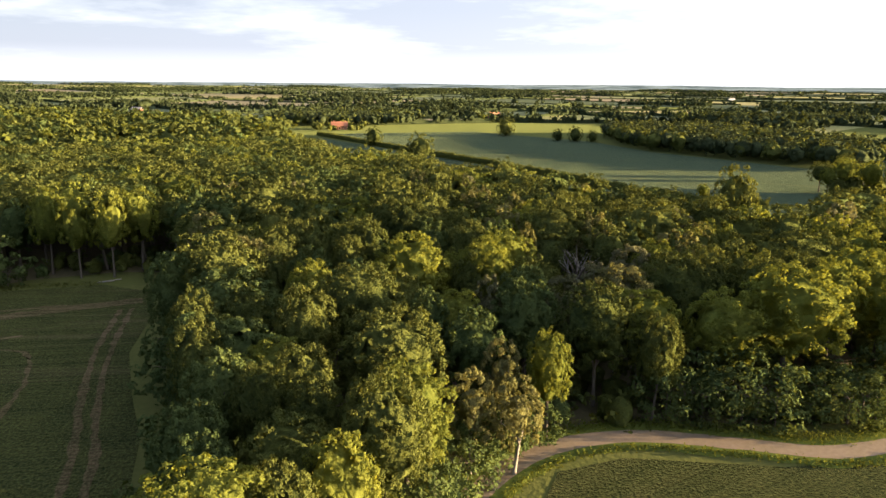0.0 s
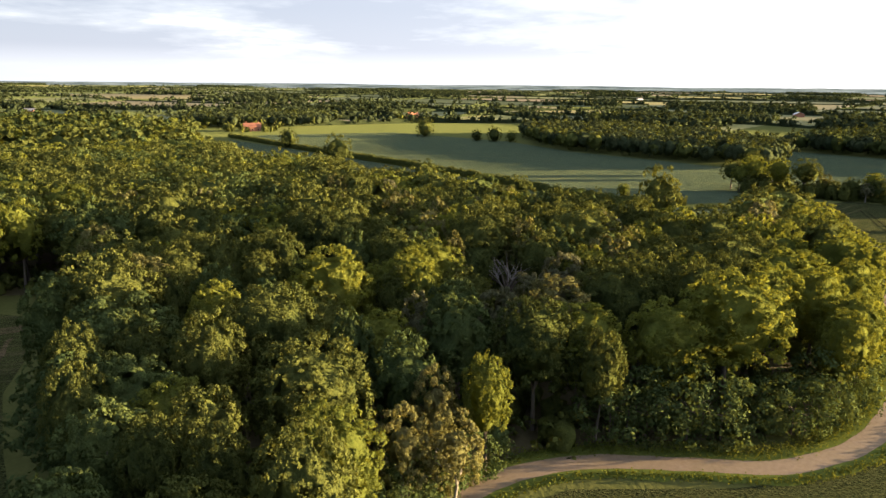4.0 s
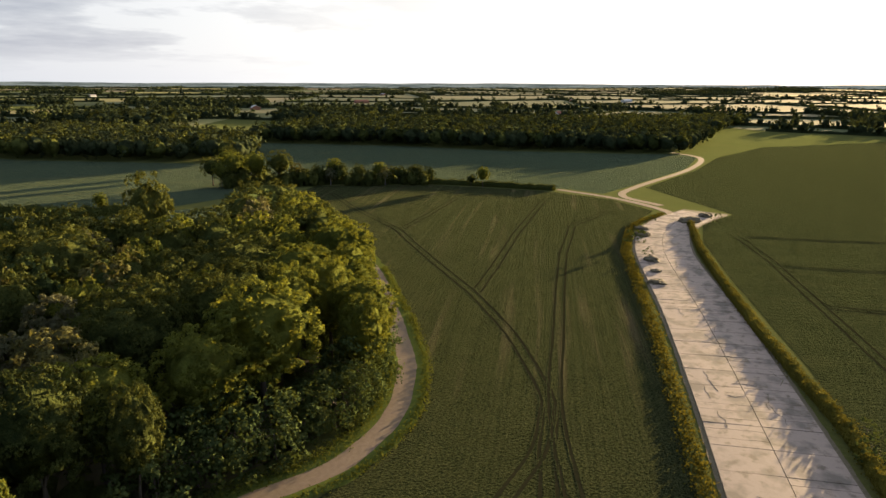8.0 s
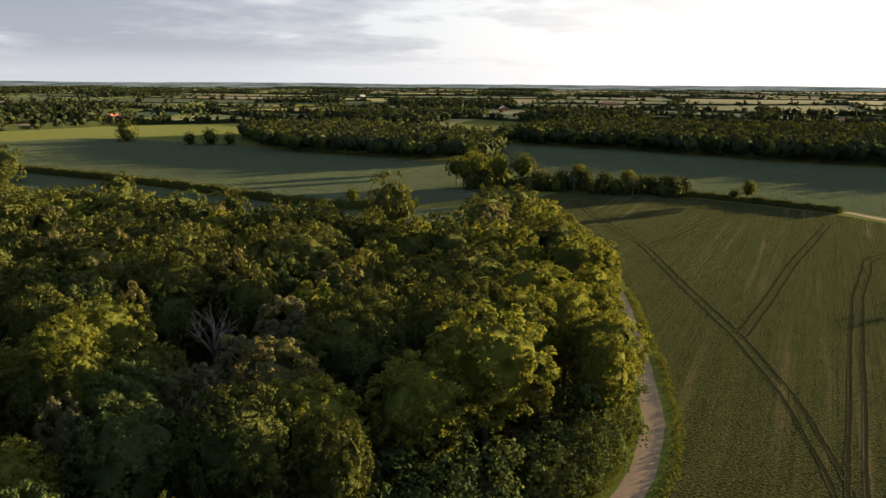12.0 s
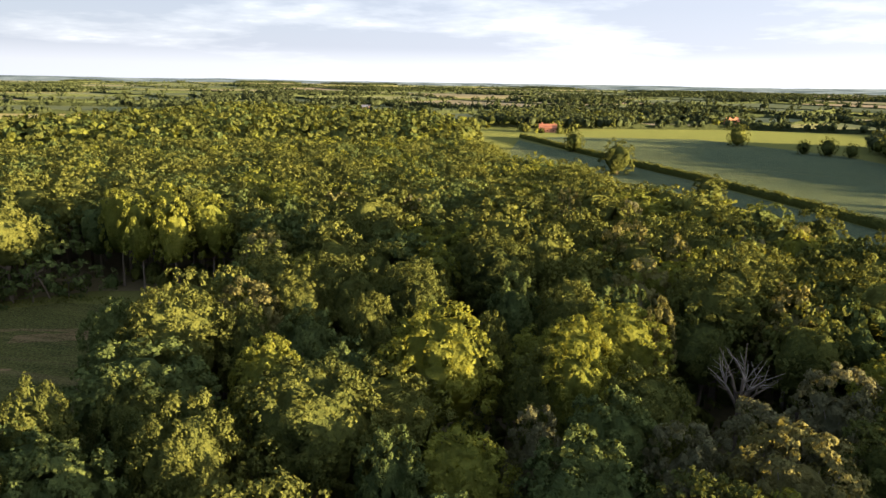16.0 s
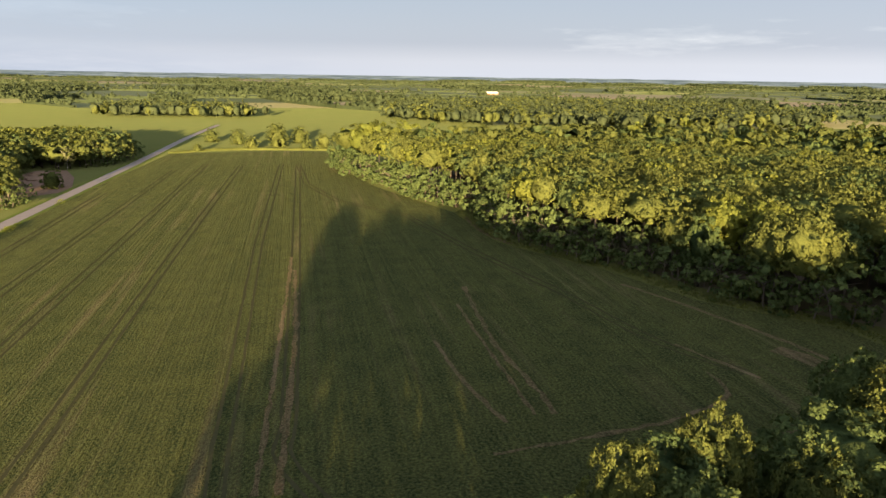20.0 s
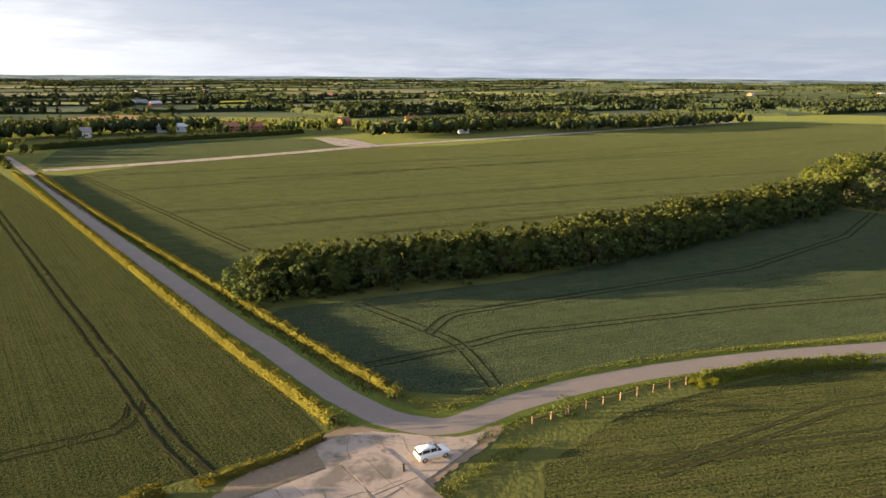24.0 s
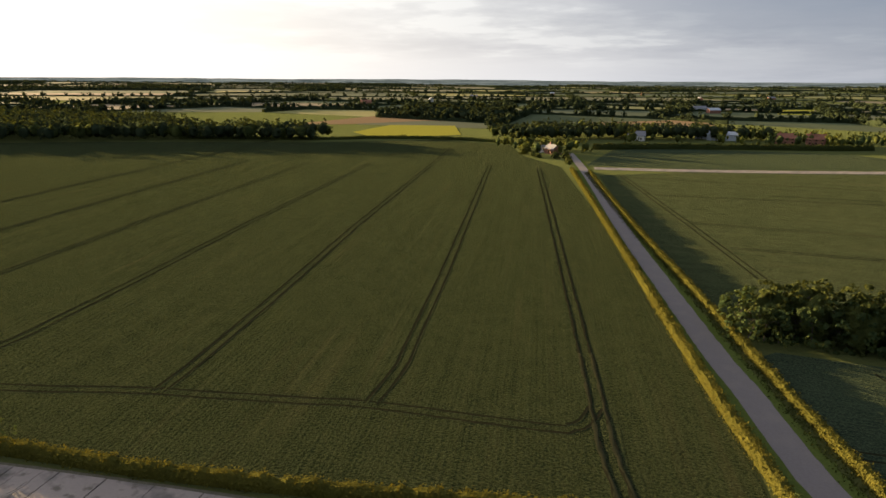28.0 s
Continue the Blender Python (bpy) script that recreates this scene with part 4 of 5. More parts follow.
edge_shrubs([(25, -65), (8, -69), (-30, -80), (-55, -86), (-78, -99), (-106, -115), (-160, -148)], 2.6, 41, size=(1.1, 1.7), group="shrubs along the tree belt")
edge_shrubs([(26, -66), (27, -70), (27, -73)], 1.8, 42, size=(1.1, 1.6), group="shrubs along the tree belt")
edge_shrubs([(-163, -159), (-179, -131), (-191, -107), (-195, -87), (-201, -68), (-209, -53), (-223, -51)], 3.2, 43, size=(0.9, 1.5), group="shrubs along the copse")
edge_shrubs([(-309, -60), (-330, -57), (-353, -58)], 3.6, 44, size=(1.0, 1.7), group="shrubs along the copse")
for n, (x, y, s) in enumerate([(188, -291, 0.7), (188, -304, 0.6), (203, -292, 0.6), (214, -299, 0.8), (184, -295, 0.55), (197, -287, 0.5), (220, -312, 0.8), (-80, 647, 0.9), (-96, 646, 0.8), (-112, 654, 1.0), (-74, 659, 0.9), (-103, 669, 1.1), (175, -282, 0.6), (169, -271, 0.5)]):
    plant("thorn", x, y, s * 0.9, 61 * n, n % 3, 1, group="trees round the houses", tall=0.66)


def verge(pts, half, per_m, leaf, label, seed, mat="leaf_grass", tall=0.5):
    """Rough grass and weeds along a line, as upright blades."""
    rng = np.random.default_rng(seed)
    line = smooth_line(pts, 1.0)
    s = sides(line)
    n = int(len(line) * per_m)
    i = rng.integers(0, len(line), n)
    c = np.column_stack([line[i] + s[i] * rng.normal(0, half * 0.55, (n, 1)).clip(-half, half) + rng.normal(0, 0.3, (n, 2)), rng.uniform(0.05, tall, n)])
    nr = rng.normal(size=(n, 3)) * [1, 1, 0.5]
    v, f = quads(c, nr, rng.uniform(0.5, 1.4, n) * leaf, rng, 0.8)
    return tagged(new("rough_grass", mesh_of("rough_grass", v, f, [mat])), label, "grass", kind="stuff")


VERGE = "rough yellow-green grass and weeds along the verge"
verge([(-2.5, 71), (-0.5, 76.5), (5.2, 83), (14, 87.6), (24, 88.6), (36.5, 86.8), (45.5, 85), (54, 87), (63.5, 92.2), (71.3, 98.8), (82, 111)], 1.6, 90, 0.24, VERGE, 1)
verge([(4.8, 72.6), (9.6, 78), (16.4, 81.6), (24, 82.6), (36, 80.6), (45.5, 78.9), (56, 80.9), (63, 84), (68.2, 87.6), (75.8, 94), (87, 106.7), (92, 113), (112, 139)], 0.7, 45, 0.26, VERGE, 2)
verge([(34.3, 25.8), (67.2, 46.0), (110.6, 69.7), (150, 92), (170, 103), (200, 114), (224, 115)], 1.3, 55, 0.36, VERGE, 3, "leaf_hedge", 0.7)
verge([(-3, -19.5), (-8, -16.4), (-17, -21), (-33.5, -27), (-57, -31.6), (-87, -34.2), (-126, -38), (-186, -43.4)], 0.9, 45, 0.2, VERGE, 4)
verge([(-11, -7.5), (-20, -13), (-34.5, -19.4), (-58, -24.6), (-87, -27.4), (-126, -31), (-187, -36.6)], 0.8, 45, 0.2, VERGE, 5)
verge([(146.6, -246), (107.3, -184.2), (70.8, -127.4), (44.2, -87.2), (19, -48), (2, -22)], 0.9, 25, 0.3, VERGE, 6, "leaf_oak", 0.3)
verge([(-77, 151), (-94, 148), (-111, 130), (-132, 119), (-160, 99), (-201, 91)], 2.2, 25, 0.4, VERGE, 7, "leaf_oak", 0.4)


# ---- wheel tracks in the crops ----
def tramline(pts, z, gauge=1.9, wide=0.48):
    full = [pts[0]]
    for a, b in zip(pts, pts[1:]):
        d = math.hypot(b[0] - a[0], b[1] - a[1])
        if d > 28:
            full += [(a[0] + (b[0] - a[0]) * u, a[1] + (b[1] - a[1]) * u) for u in (9 / d, 0.5, 1 - 9 / d)]
        full.append(b)
    line = smooth_line(full, 2.0)
    rng = np.random.default_rng(int(z * 1e4))
    s = sides(line)
    vs, fs, ix, o = [], [], [], 0
    for off in (-gauge / 2, gauge / 2):
        h = wide / 2
        v, f = ribbon(line + s * off, [(-h - 0.2, z), (-h - 0.06, z + 0.026), (-h, z + 0.004), (h, z + 0.004), (h + 0.06, z + 0.026), (h + 0.2, z)], rng, 0.05)
        n = len(line) - 1
        vs.append(v)
        fs += [tuple(k + o for k in q) for q in f]
        ix += [0] * (2 * n) + [1] * n + [0] * (2 * n)
        o += len(v)
    return np.concatenate(vs), fs, ix


TRACKS = [
    ("crop_green", [[(181, 237), (166, 210), (147, 168), (126, 136), (109.9, 110.4), (96.7, 92.7), (87.3, 82.2), (76.1, 71.3), (64.7, 64.7), (56.7, 59.6), (38.6, 49.3), (19.9, 42.3)], [(204, 190), (171, 176), (148, 167)], [(222, 161), (165, 136), (132, 120), (110.9, 110.3)], [(219, 132), (187, 129), (153, 113), (122, 96), (99.6, 83.4), (76.1, 70.2), (58.6, 57.6), (43.5, 45.2)], [(76.1, 71.3), (64.7, 65.7), (53.1, 63.0), (38.1, 60.1), (22.0, 65.4)]]),
    ("crop_south", [[(205, 84), (180, 68), (151, 52), (122, 36), (104.3, 25.9), (88.4, 14.3), (59.1, -3.5), (36.9, -13.2), (34.3, -15.2), (33.4, -18.0), (34.2, -22.5)], [(198.5, -239), (90.9, -60.9), (64.5, -15.9), (59.3, -3.8)], [(266.8, -294.5), (144.9, -86.1), (106.3, -22.8), (90, 5), (86, 12.6)], [(251, -202), (172, -64.8), (140, -11.2), (124, 17), (118, 33)], [(280, -185), (201, -47.5), (169, 6), (154, 36), (149, 50)], [(310, -168), (230, -30), (198, 24), (182, 54), (177, 66)], [(420, -290), (340, -151), (260, -13), (228, 41), (216, 62), (206, 82)]]),
    ("crop_west", [[(-19.8, 12.3), (-44.8, 9.7), (-93.1, 5.7), (-186, -3), (-320, -16)], [(-25.4, -0.6), (-61.7, -4.4), (-121, -9), (-300, -25)], [(-37.4, 49.3), (-59.8, 45.9), (-161, 34), (-321, 19)], [(-40.3, 64.7), (-57.7, 53.7), (-127, 47), (-321, 27)], [(-321, 27), (-259, 37), (-222, 51), (-197, 73), (-149, 89), (-116, 102), (-91.5, 110.0), (-77.2, 119.1)], [(-29.3, 1.3), (-61.5, -11.8), (-109, -20), (-240, -33)], [(-16.9, 30.3), (-42.8, 26.2), (-147, 16), (-315, 1)]]),
    ("crop_tri", [[(4.2, -60.9), (-7.5, -46.2), (-12.9, -37.6), (-15.9, -22.5)], [(5, -30.5), (-12.9, -37.6), (-22.9, -42.6), (-72.5, -52.2), (-157, -63), (-186, -67)], [(-8, -44), (-13, -52.5), (-21, -56), (-37.3, -61.3), (-87.4, -78.7), (-134, -108), (-168, -140)]]),
    ("crop_north", [[(131, -251), (64, -153), (32, -105)], [(55, -233), (-219, -326)], [(65, -158), (-168, -231), (-369, -292)], [(46, -131), (-45, -162), (-144, -187)], [(95, -203), (-39, -264), (-229, -346), (-383, -410)], [(121, -245), (-42, -296), (-252, -387), (-404, -450)], [(3, -122), (-77, -149), (-142, -167)]]),
]
for track_mat, lines in TRACKS:
    layer = 0.041
    for pts in lines:
        layer += 0.0025
        v, f, ix = tramline(pts, layer)
        tagged(new("wheel_tracks", mesh_of("wheel_tracks", v, f, [track_mat, "rut_soft" if track_mat == "crop_west" else "rut"], ix)), "pair of wheel ruts pressed into the crop", "wheel tracks", kind="structure")
strip("field_track", [(173.6, -245.0), (115.8, -152.5), (69.3, -77.8), (41.6, -33.4), (27.9, -11.3), (22.0, -3.0)], 0.24, 0.07, "rut", "worn wheel rut through the crop", "track", ragged=0.12)
strip("field_track", [(172.0, -246.0), (114.2, -153.5), (67.7, -78.8), (40.0, -34.4), (26.3, -12.3), (20.4, -4.0)], 0.24, 0.072, "rut", "worn wheel rut through the crop", "track", ragged=0.12)
for side in (-0.95, 0.95):
    strip("field_track", [(44 + side * 0.85, -39 + side * 0.53), (36 + side * 0.85, -26 + side * 0.53), (27.1 + side * 0.85, -11.8 + side * 0.53), (20.5 + side * 0.85, -3.2 + side * 0.53)], 0.2, 0.078, "rut_soft", "bare earth wheel track where the field opens", "track", 7, 0.14)
for n, (pts, half) in enumerate([([(-51.6, 53.5), (-92.9, 50.7), (-136, 46)], 0.5), ([(-51.6, 51.1), (-92.9, 48.2), (-147, 44)], 0.4), ([(-64.9, 80.2), (-75.7, 76.7), (-92.8, 73.3)], 0.4), ([(-66.7, 87.0), (-77.4, 85.7), (-91.7, 83.1), (-122, 82)], 0.5), ([(-66.7, 84.4), (-88.8, 81.7), (-111.1, 79.3)], 0.35), ([(-122, 116), (-105, 125), (-85.4, 133.7), (-72.4, 137.2)], 0.7), ([(-88.8, 112.9), (-75.2, 120.1)], 0.45), ([(-158, 99), (-172, 94), (-193, 92)], 1.0), ([(-85.8, 128.8), (-76.3, 134.0), (-62.6, 140.2)], 2.2), ([(-39.5, 67.6), (-43.8, 81.2), (-49.2, 93.0), (-56.4, 112.5), (-62.6, 135.2)], 0.6), ([(-41.6, 66.6), (-45.6, 79.0), (-51.2, 91.9), (-58.3, 110.6), (-64.6, 134.2)], 0.6), ([(-57.8, 77.2), (-61.1, 91.5), (-64.2, 102.1), (-70.5, 112.5), (-78.0, 113.2)], 0.4)]):
    strip("bare_streak", pts, half * 0.85, 0.062 + 0.002 * n, "thin_crop", "streak of bare earth in the crop", "bare soil", 40 + n, 0.16)


# ---- old runway of concrete slabs ----
RUNWAY = [(-3.1, -0.5), (24.9, 15.1), (73.7, 38.6), (125, 66), (174, 94), (207, 105), (239, 105)]
strip("runway_bed", RUNWAY, 8.1, 0.06, "joint", "dark weedy joints under the concrete slabs", "runway")


def slab_mesh(n, rng, long=5.92, wide=7.4, thick=0.11):
    """A slab with a worn top edge; some are cracked across."""
    cuts = [[-1.0, 1.0], [-1.0, rng.uniform(-0.3, 0.3), 1.0], [-1.0, 1.0], [-1.0, rng.uniform(-0.6, -0.2), rng.uniform(0.2, 0.6), 1.0]][n % 4]
    bm = bmesh.new()
    wob = rng.normal(0, 0.10, (len(cuts), 6))
    for a in range(len(cuts) - 1):
        xs = np.linspace(-wide / 2, wide / 2, 6)
        lo = cuts[a] * long / 2 + (wob[a] + 0.035 if a else 0 * xs)
        hi = cuts[a + 1] * long / 2 + (wob[a + 1] - 0.035 if a + 2 < len(cuts) else 0 * xs)
        ring = [(x, y) for x, y in zip(xs, lo)] + [(x, y) for x, y in zip(xs[::-1], hi[::-1])]
        top = [bm.verts.new((x * 0.996, y * 0.996, thick)) for x, y in ring]
        low = [bm.verts.new((x, y, 0)) for x, y in ring]
        bm.faces.new(top)
        for i in range(len(ring)):
            j = (i + 1) % len(ring)
            bm.faces.new((low[i], low[j], top[j], top[i]))
    me = bpy.data.meshes.new("slab")
    bm.to_mesh(me)
    bm.free()
    me.materials.append(MATS["concrete"])
    return me


def lay_runway():
    rng = np.random.default_rng(8)
    base = tagged(new("runway"), "old runway of pale cracked concrete slabs", "runway", kind="structure")
    shapes = [slab_mesh(n, rng) for n in range(8)]
    line = smooth_line(RUNWAY, 0.5)
    run = np.r_[0, np.cumsum(np.linalg.norm(np.diff(line, axis=0), axis=1))]
    for s in np.arange(3.0, run[-1] - 2, 6.0):
        x, y = np.interp(s, run, line[:, 0]), np.interp(s, run, line[:, 1])
        x2, y2 = np.interp(s + 1, run, line[:, 0]), np.interp(s + 1, run, line[:, 1])
        turn = math.degrees(math.atan2(y2 - y, x2 - x)) - 90
        for side in (-1, 1):
            ob = part("slab", shapes[rng.integers(8)], base)
            ob.matrix_basis = pose(x, y, 0.085 + rng.uniform(-0.012, 0.012), rng.normal(0, 0.12), rng.normal(0, 0.12), turn) @ pose(side * 3.74, rng.normal(0, 0.015), 0) @ pose(0, 0, 0, 0, 0, 180 * int(rng.integers(2)))


lay_runway()
# pale apron where the slabs meet the road
def worn_sheet(name, pts, z, mat, seed, ragged):
    rng = np.random.default_rng(seed)
    line = smooth_line(pts + pts[:1], 0.6)[:-1]
    return polygon_sheet(name, (line + rng.normal(0, ragged, line.shape)).tolist(), z, mat)


tagged(worn_sheet("dirt_margin", [(14.9, -6.0), (9.1, -10.4), (4.4, -12.8), (-1.4, -11.5), (-7.9, -9.6), (-14.7, -11.7), (-12.7, -7.3), (-7.6, -2.3), (-5.2, 0.4), (-3.3, 3.1), (3.4, 7.2), (12.0, 12.4), (21.0, 6.1)], 0.058, "dirt", 5, 0.2), "trodden dirt round the concrete at the junction", "dirt", kind="structure")
tagged(worn_sheet("apron", [(9.1, -8.6), (4.4, -11.1), (-1.3, -10.4), (-7.9, -8.8), (-11.9, -9.6), (-10.4, -6.8), (-6.7, -2.9), (-3.8, 0.0), (0.5, 4.5), (5.4, 1.4)], 0.112, "concrete", 6, 0.06), "worn concrete apron at the road junction", "apron", kind="structure")




def cracks():
    """Winding cracks filled with dirt, across the slabs and the apron."""
    rng = np.random.default_rng(19)
    line = smooth_line(RUNWAY, 1.0)
    s = sides(line)
    for n in range(34):
        i = int(rng.integers(4, 190))
        across = rng.uniform() < 0.55
        at, pts = np.array([line[i] + s[i] * rng.uniform(-6, 6)]).ravel(), []
        way = s[i] if across else np.array([s[i][1], -s[i][0]])
        way = way * (-1 if (at - line[i]) @ way > 0 else 1)
        for _ in range(int(rng.integers(4, 9))):
            pts.append(tuple(at))
            at = at + way * rng.uniform(0.7, 1.3) + rng.normal(0, 0.28, 2)
        pts = [p for p in pts if np.min(np.hypot(line[:, 0] - p[0], line[:, 1] - p[1])) < 7.2]
        if len(pts) > 2:
            strip("crack", pts, 0.055, 0.196, "joint", "winding crack filled with dark dirt", "crack", n, 0.015)
    for n, pts in enumerate([[(-9.8, -7.4), (-5.1, -6.8), (-0.3, -8.3), (4.4, -10.4)], [(-1.8, 1.3), (-0.2, -3.2), (0.3, -6.1), (1.6, -10.2)], [(3.3, 1.4), (4.1, -3.1), (5.1, -7.0), (4.8, -10.5)], [(-6.0, -2.8), (-2.6, -5.2), (-1.7, -9.7)], [(0.2, -5.1), (2.7, -4.5), (6.5, -5.2)]]):
        strip("crack", pts, 0.05, 0.096, "joint", "winding crack filled with dark dirt", "crack", 60 + n, 0.03)


cracks()


def heap(x, y, r, h, seed, mat="joint", label="dark heap of rubble and earth"):
    rng = np.random.default_rng(seed)
    bm = bmesh.new()
    bmesh.ops.create_icosphere(bm, subdivisions=3, radius=1.0)
    for v in bm.verts:
        d = 1 + 0.35 * noise.noise(v.co * 1.7 + Vector((seed, 0, 0))) + 0.15 * noise.noise(v.co * 5 + Vector((seed, 3, 0)))
        v.co = Vector((v.co.x * r * d, v.co.y * r * d * 0.8, max(v.co.z, -0.05) * h * d))
    me = bpy.data.meshes.new("rubble_heap")
    bm.to_mesh(me)
    bm.free()
    me.materials.append(MATS[mat])
    ob = new("rubble_heap", me)
    ob.matrix_basis = pose(x, y, 0.12, 0, 0, seed * 40)
    tagged(ob, label, "rubble", "heaps on the runway")


for n, (x, y, r, h) in enumerate([(188, 106, 2.6, 1.4), (161, 92, 2.2, 1.2), (143, 83, 2.4, 0.8), (218, 103, 4.0, 1.6), (230, 102, 3.0, 1.3), (152, 87, 1.6, 0.6), (196, 110, 2.2, 1.0)]):
    heap(x, y, r, h, n + 1)
for n, (x, y, s) in enumerate([(176, 103, 0.9), (166, 95, 0.5), (183, 106, 0.6), (86.8, 33.2, 0.7), (93.1, 34.9, 0.6), (211, 113, 0.5), (223, 96, 0.6)]):
    plant("shrub", x, y, s, 71 * n, n % 3, 1, group="bushes beside the runway")

# bare yard by the copse
tagged(polygon_sheet("yard", [(-230, -56), (-239, -48.5), (-252, -49), (-276, -58), (-298, -70), (-296, -82), (-248, -82), (-243, -73)], 0.055, "soil"), "bare brown earth yard beside the copse", "yard", kind="structure")
for n, (x, y, r, h) in enumerate([(-272, -70, 6, 1.4), (-257, -73, 4, 1.0), (-284, -74, 5, 1.5)]):
    heap(x, y, r, h, n + 11, "soil", "low heap of reddish earth")


# ---- fence ----
def box(bm, x, y, z, sx, sy, sz, bevel=0.0):
    m = bmesh.ops.create_cube(bm, size=1.0)["verts"]
    for v in m:
        v.co = Vector((x + v.co.x * sx, y + v.co.y * sy, z + v.co.z * sz))
    if bevel:
        bmesh.ops.bevel(bm, geom=list({e for v in m for e in v.link_edges}), offset=bevel, segments=2, affect="EDGES")


def from_bm(bm, name, mat, smooth=False):
    me = bpy.data.meshes.new(name)
    bm.to_mesh(me)
    bm.free()
    me.materials.append(MATS[mat])
    if smooth:
        me.polygons.foreach_set("use_smooth", np.ones(len(me.polygons), dtype=bool))
    return me


def fence(pts, gap, seed):
    rng = np.random.default_rng(seed)
    line = smooth_line(pts, 0.25)
    run = np.r_[0, np.cumsum(np.linalg.norm(np.diff(line, axis=0), axis=1))]
    base = tagged(new("fence"), "weathered timber post fence beside the road", "fence")
    bm = bmesh.new()
    box(bm, 0, 0, 0.6, 0.16, 0.16, 1.3, 0.015)
    post = from_bm(bm, "post", "weathered_wood")
    bm = bmesh.new()
    box(bm, 0, 0, 0, 1.0, 0.05, 0.10)
    rail = from_bm(bm, "rail", "weathered_wood")
    old = None
    for s in np.arange(0, run[-1], gap):
        x, y = np.interp(s, run, line[:, 0]), np.interp(s, run, line[:, 1])
        ob = part("post", post, base)
        ob.matrix_basis = pose(x, y, 0, rng.normal(0, 2.5), rng.normal(0, 2.5), rng.uniform(0, 90))
        if old:
            d, a = math.hypot(x - old[0], y - old[1]), math.degrees(math.atan2(y - old[1], x - old[0]))
            ob = part("rail", rail, base)
            ob.matrix_basis = pose((x + old[0]) / 2, (y + old[1]) / 2, 0.95, 0, rng.normal(0, 0.6), a) @ Matrix.Diagonal((d, 1, 1, 1))
        old = (x, y)


fence([(-18.5, -10.8), (-28.1, -14.9), (-38.7, -18.7), (-45, -20.6)], 3.0, 1)
fence([(-77, -24.6), (-92, -25.8), (-105, -27.2), (-130, -30.3), (-166, -34.8)], 3.2, 2)
bm = bmesh.new()
box(bm, 0, 0, 0.55, 0.22, 0.22, 1.15, 0.02)
gate_post = tagged(new("gate_post", from_bm(bm, "gate_post", "dark_wood")), "dark wooden post at the edge of the concrete", "post")
gate_post.matrix_basis = pose(-1.4, -1.8, 0.0, 1, 2, 20)
bm = bmesh.new()
for a, b in (((0, 0), (3.4, 0.4)), ((1.0, 0.1), (4.6, 1.6))):
    d = math.hypot(b[0] - a[0], b[1] - a[1])
    bmesh.ops.create_cone(bm, segments=8, radius1=0.16, radius2=0.10, depth=d, cap_ends=True, matrix=pose((a[0] + b[0]) / 2, (a[1] + b[1]) / 2, 0.16, 0, 90, math.degrees(math.atan2(b[1] - a[1], b[0] - a[0]))))
log = tagged(new("fallen_log", from_bm(bm, "fallen_log", "pale_bark", True)), "pale fallen logs lying at the wood's edge", "log")
log.matrix_basis = pose(-77.6, 152.2, 0.05, 0, 0, 15)


# ---- parked car ----
def loft(rings):
    """A closed skin through rings of equal length."""
    bm = bmesh.new()
    rows = [[bm.verts.new(p) for p in r] for r in rings]
    n = len(rows[0])
    for a, b in zip(rows, rows[1:]):
        for i in range(n):
            bm.faces.new((a[i], a[(i + 1) % n], b[(i + 1) % n], b[i]))
    bm.faces.new(list(reversed(rows[0])))
    bm.faces.new(rows[-1])
    bmesh.ops.recalc_face_normals(bm, faces=bm.faces)
    return bm


def section(x, w, z0, z1, round_by=0.12):
    k = round_by
    return [(x, -w + k, z0), (x, w - k, z0), (x, w, z0 + k), (x, w * 1.0, z1 - k), (x, w - k * 0.9, z1), (x, -w + k * 0.9, z1), (x, -w, z1 - k), (x, -w, z0 + k)]


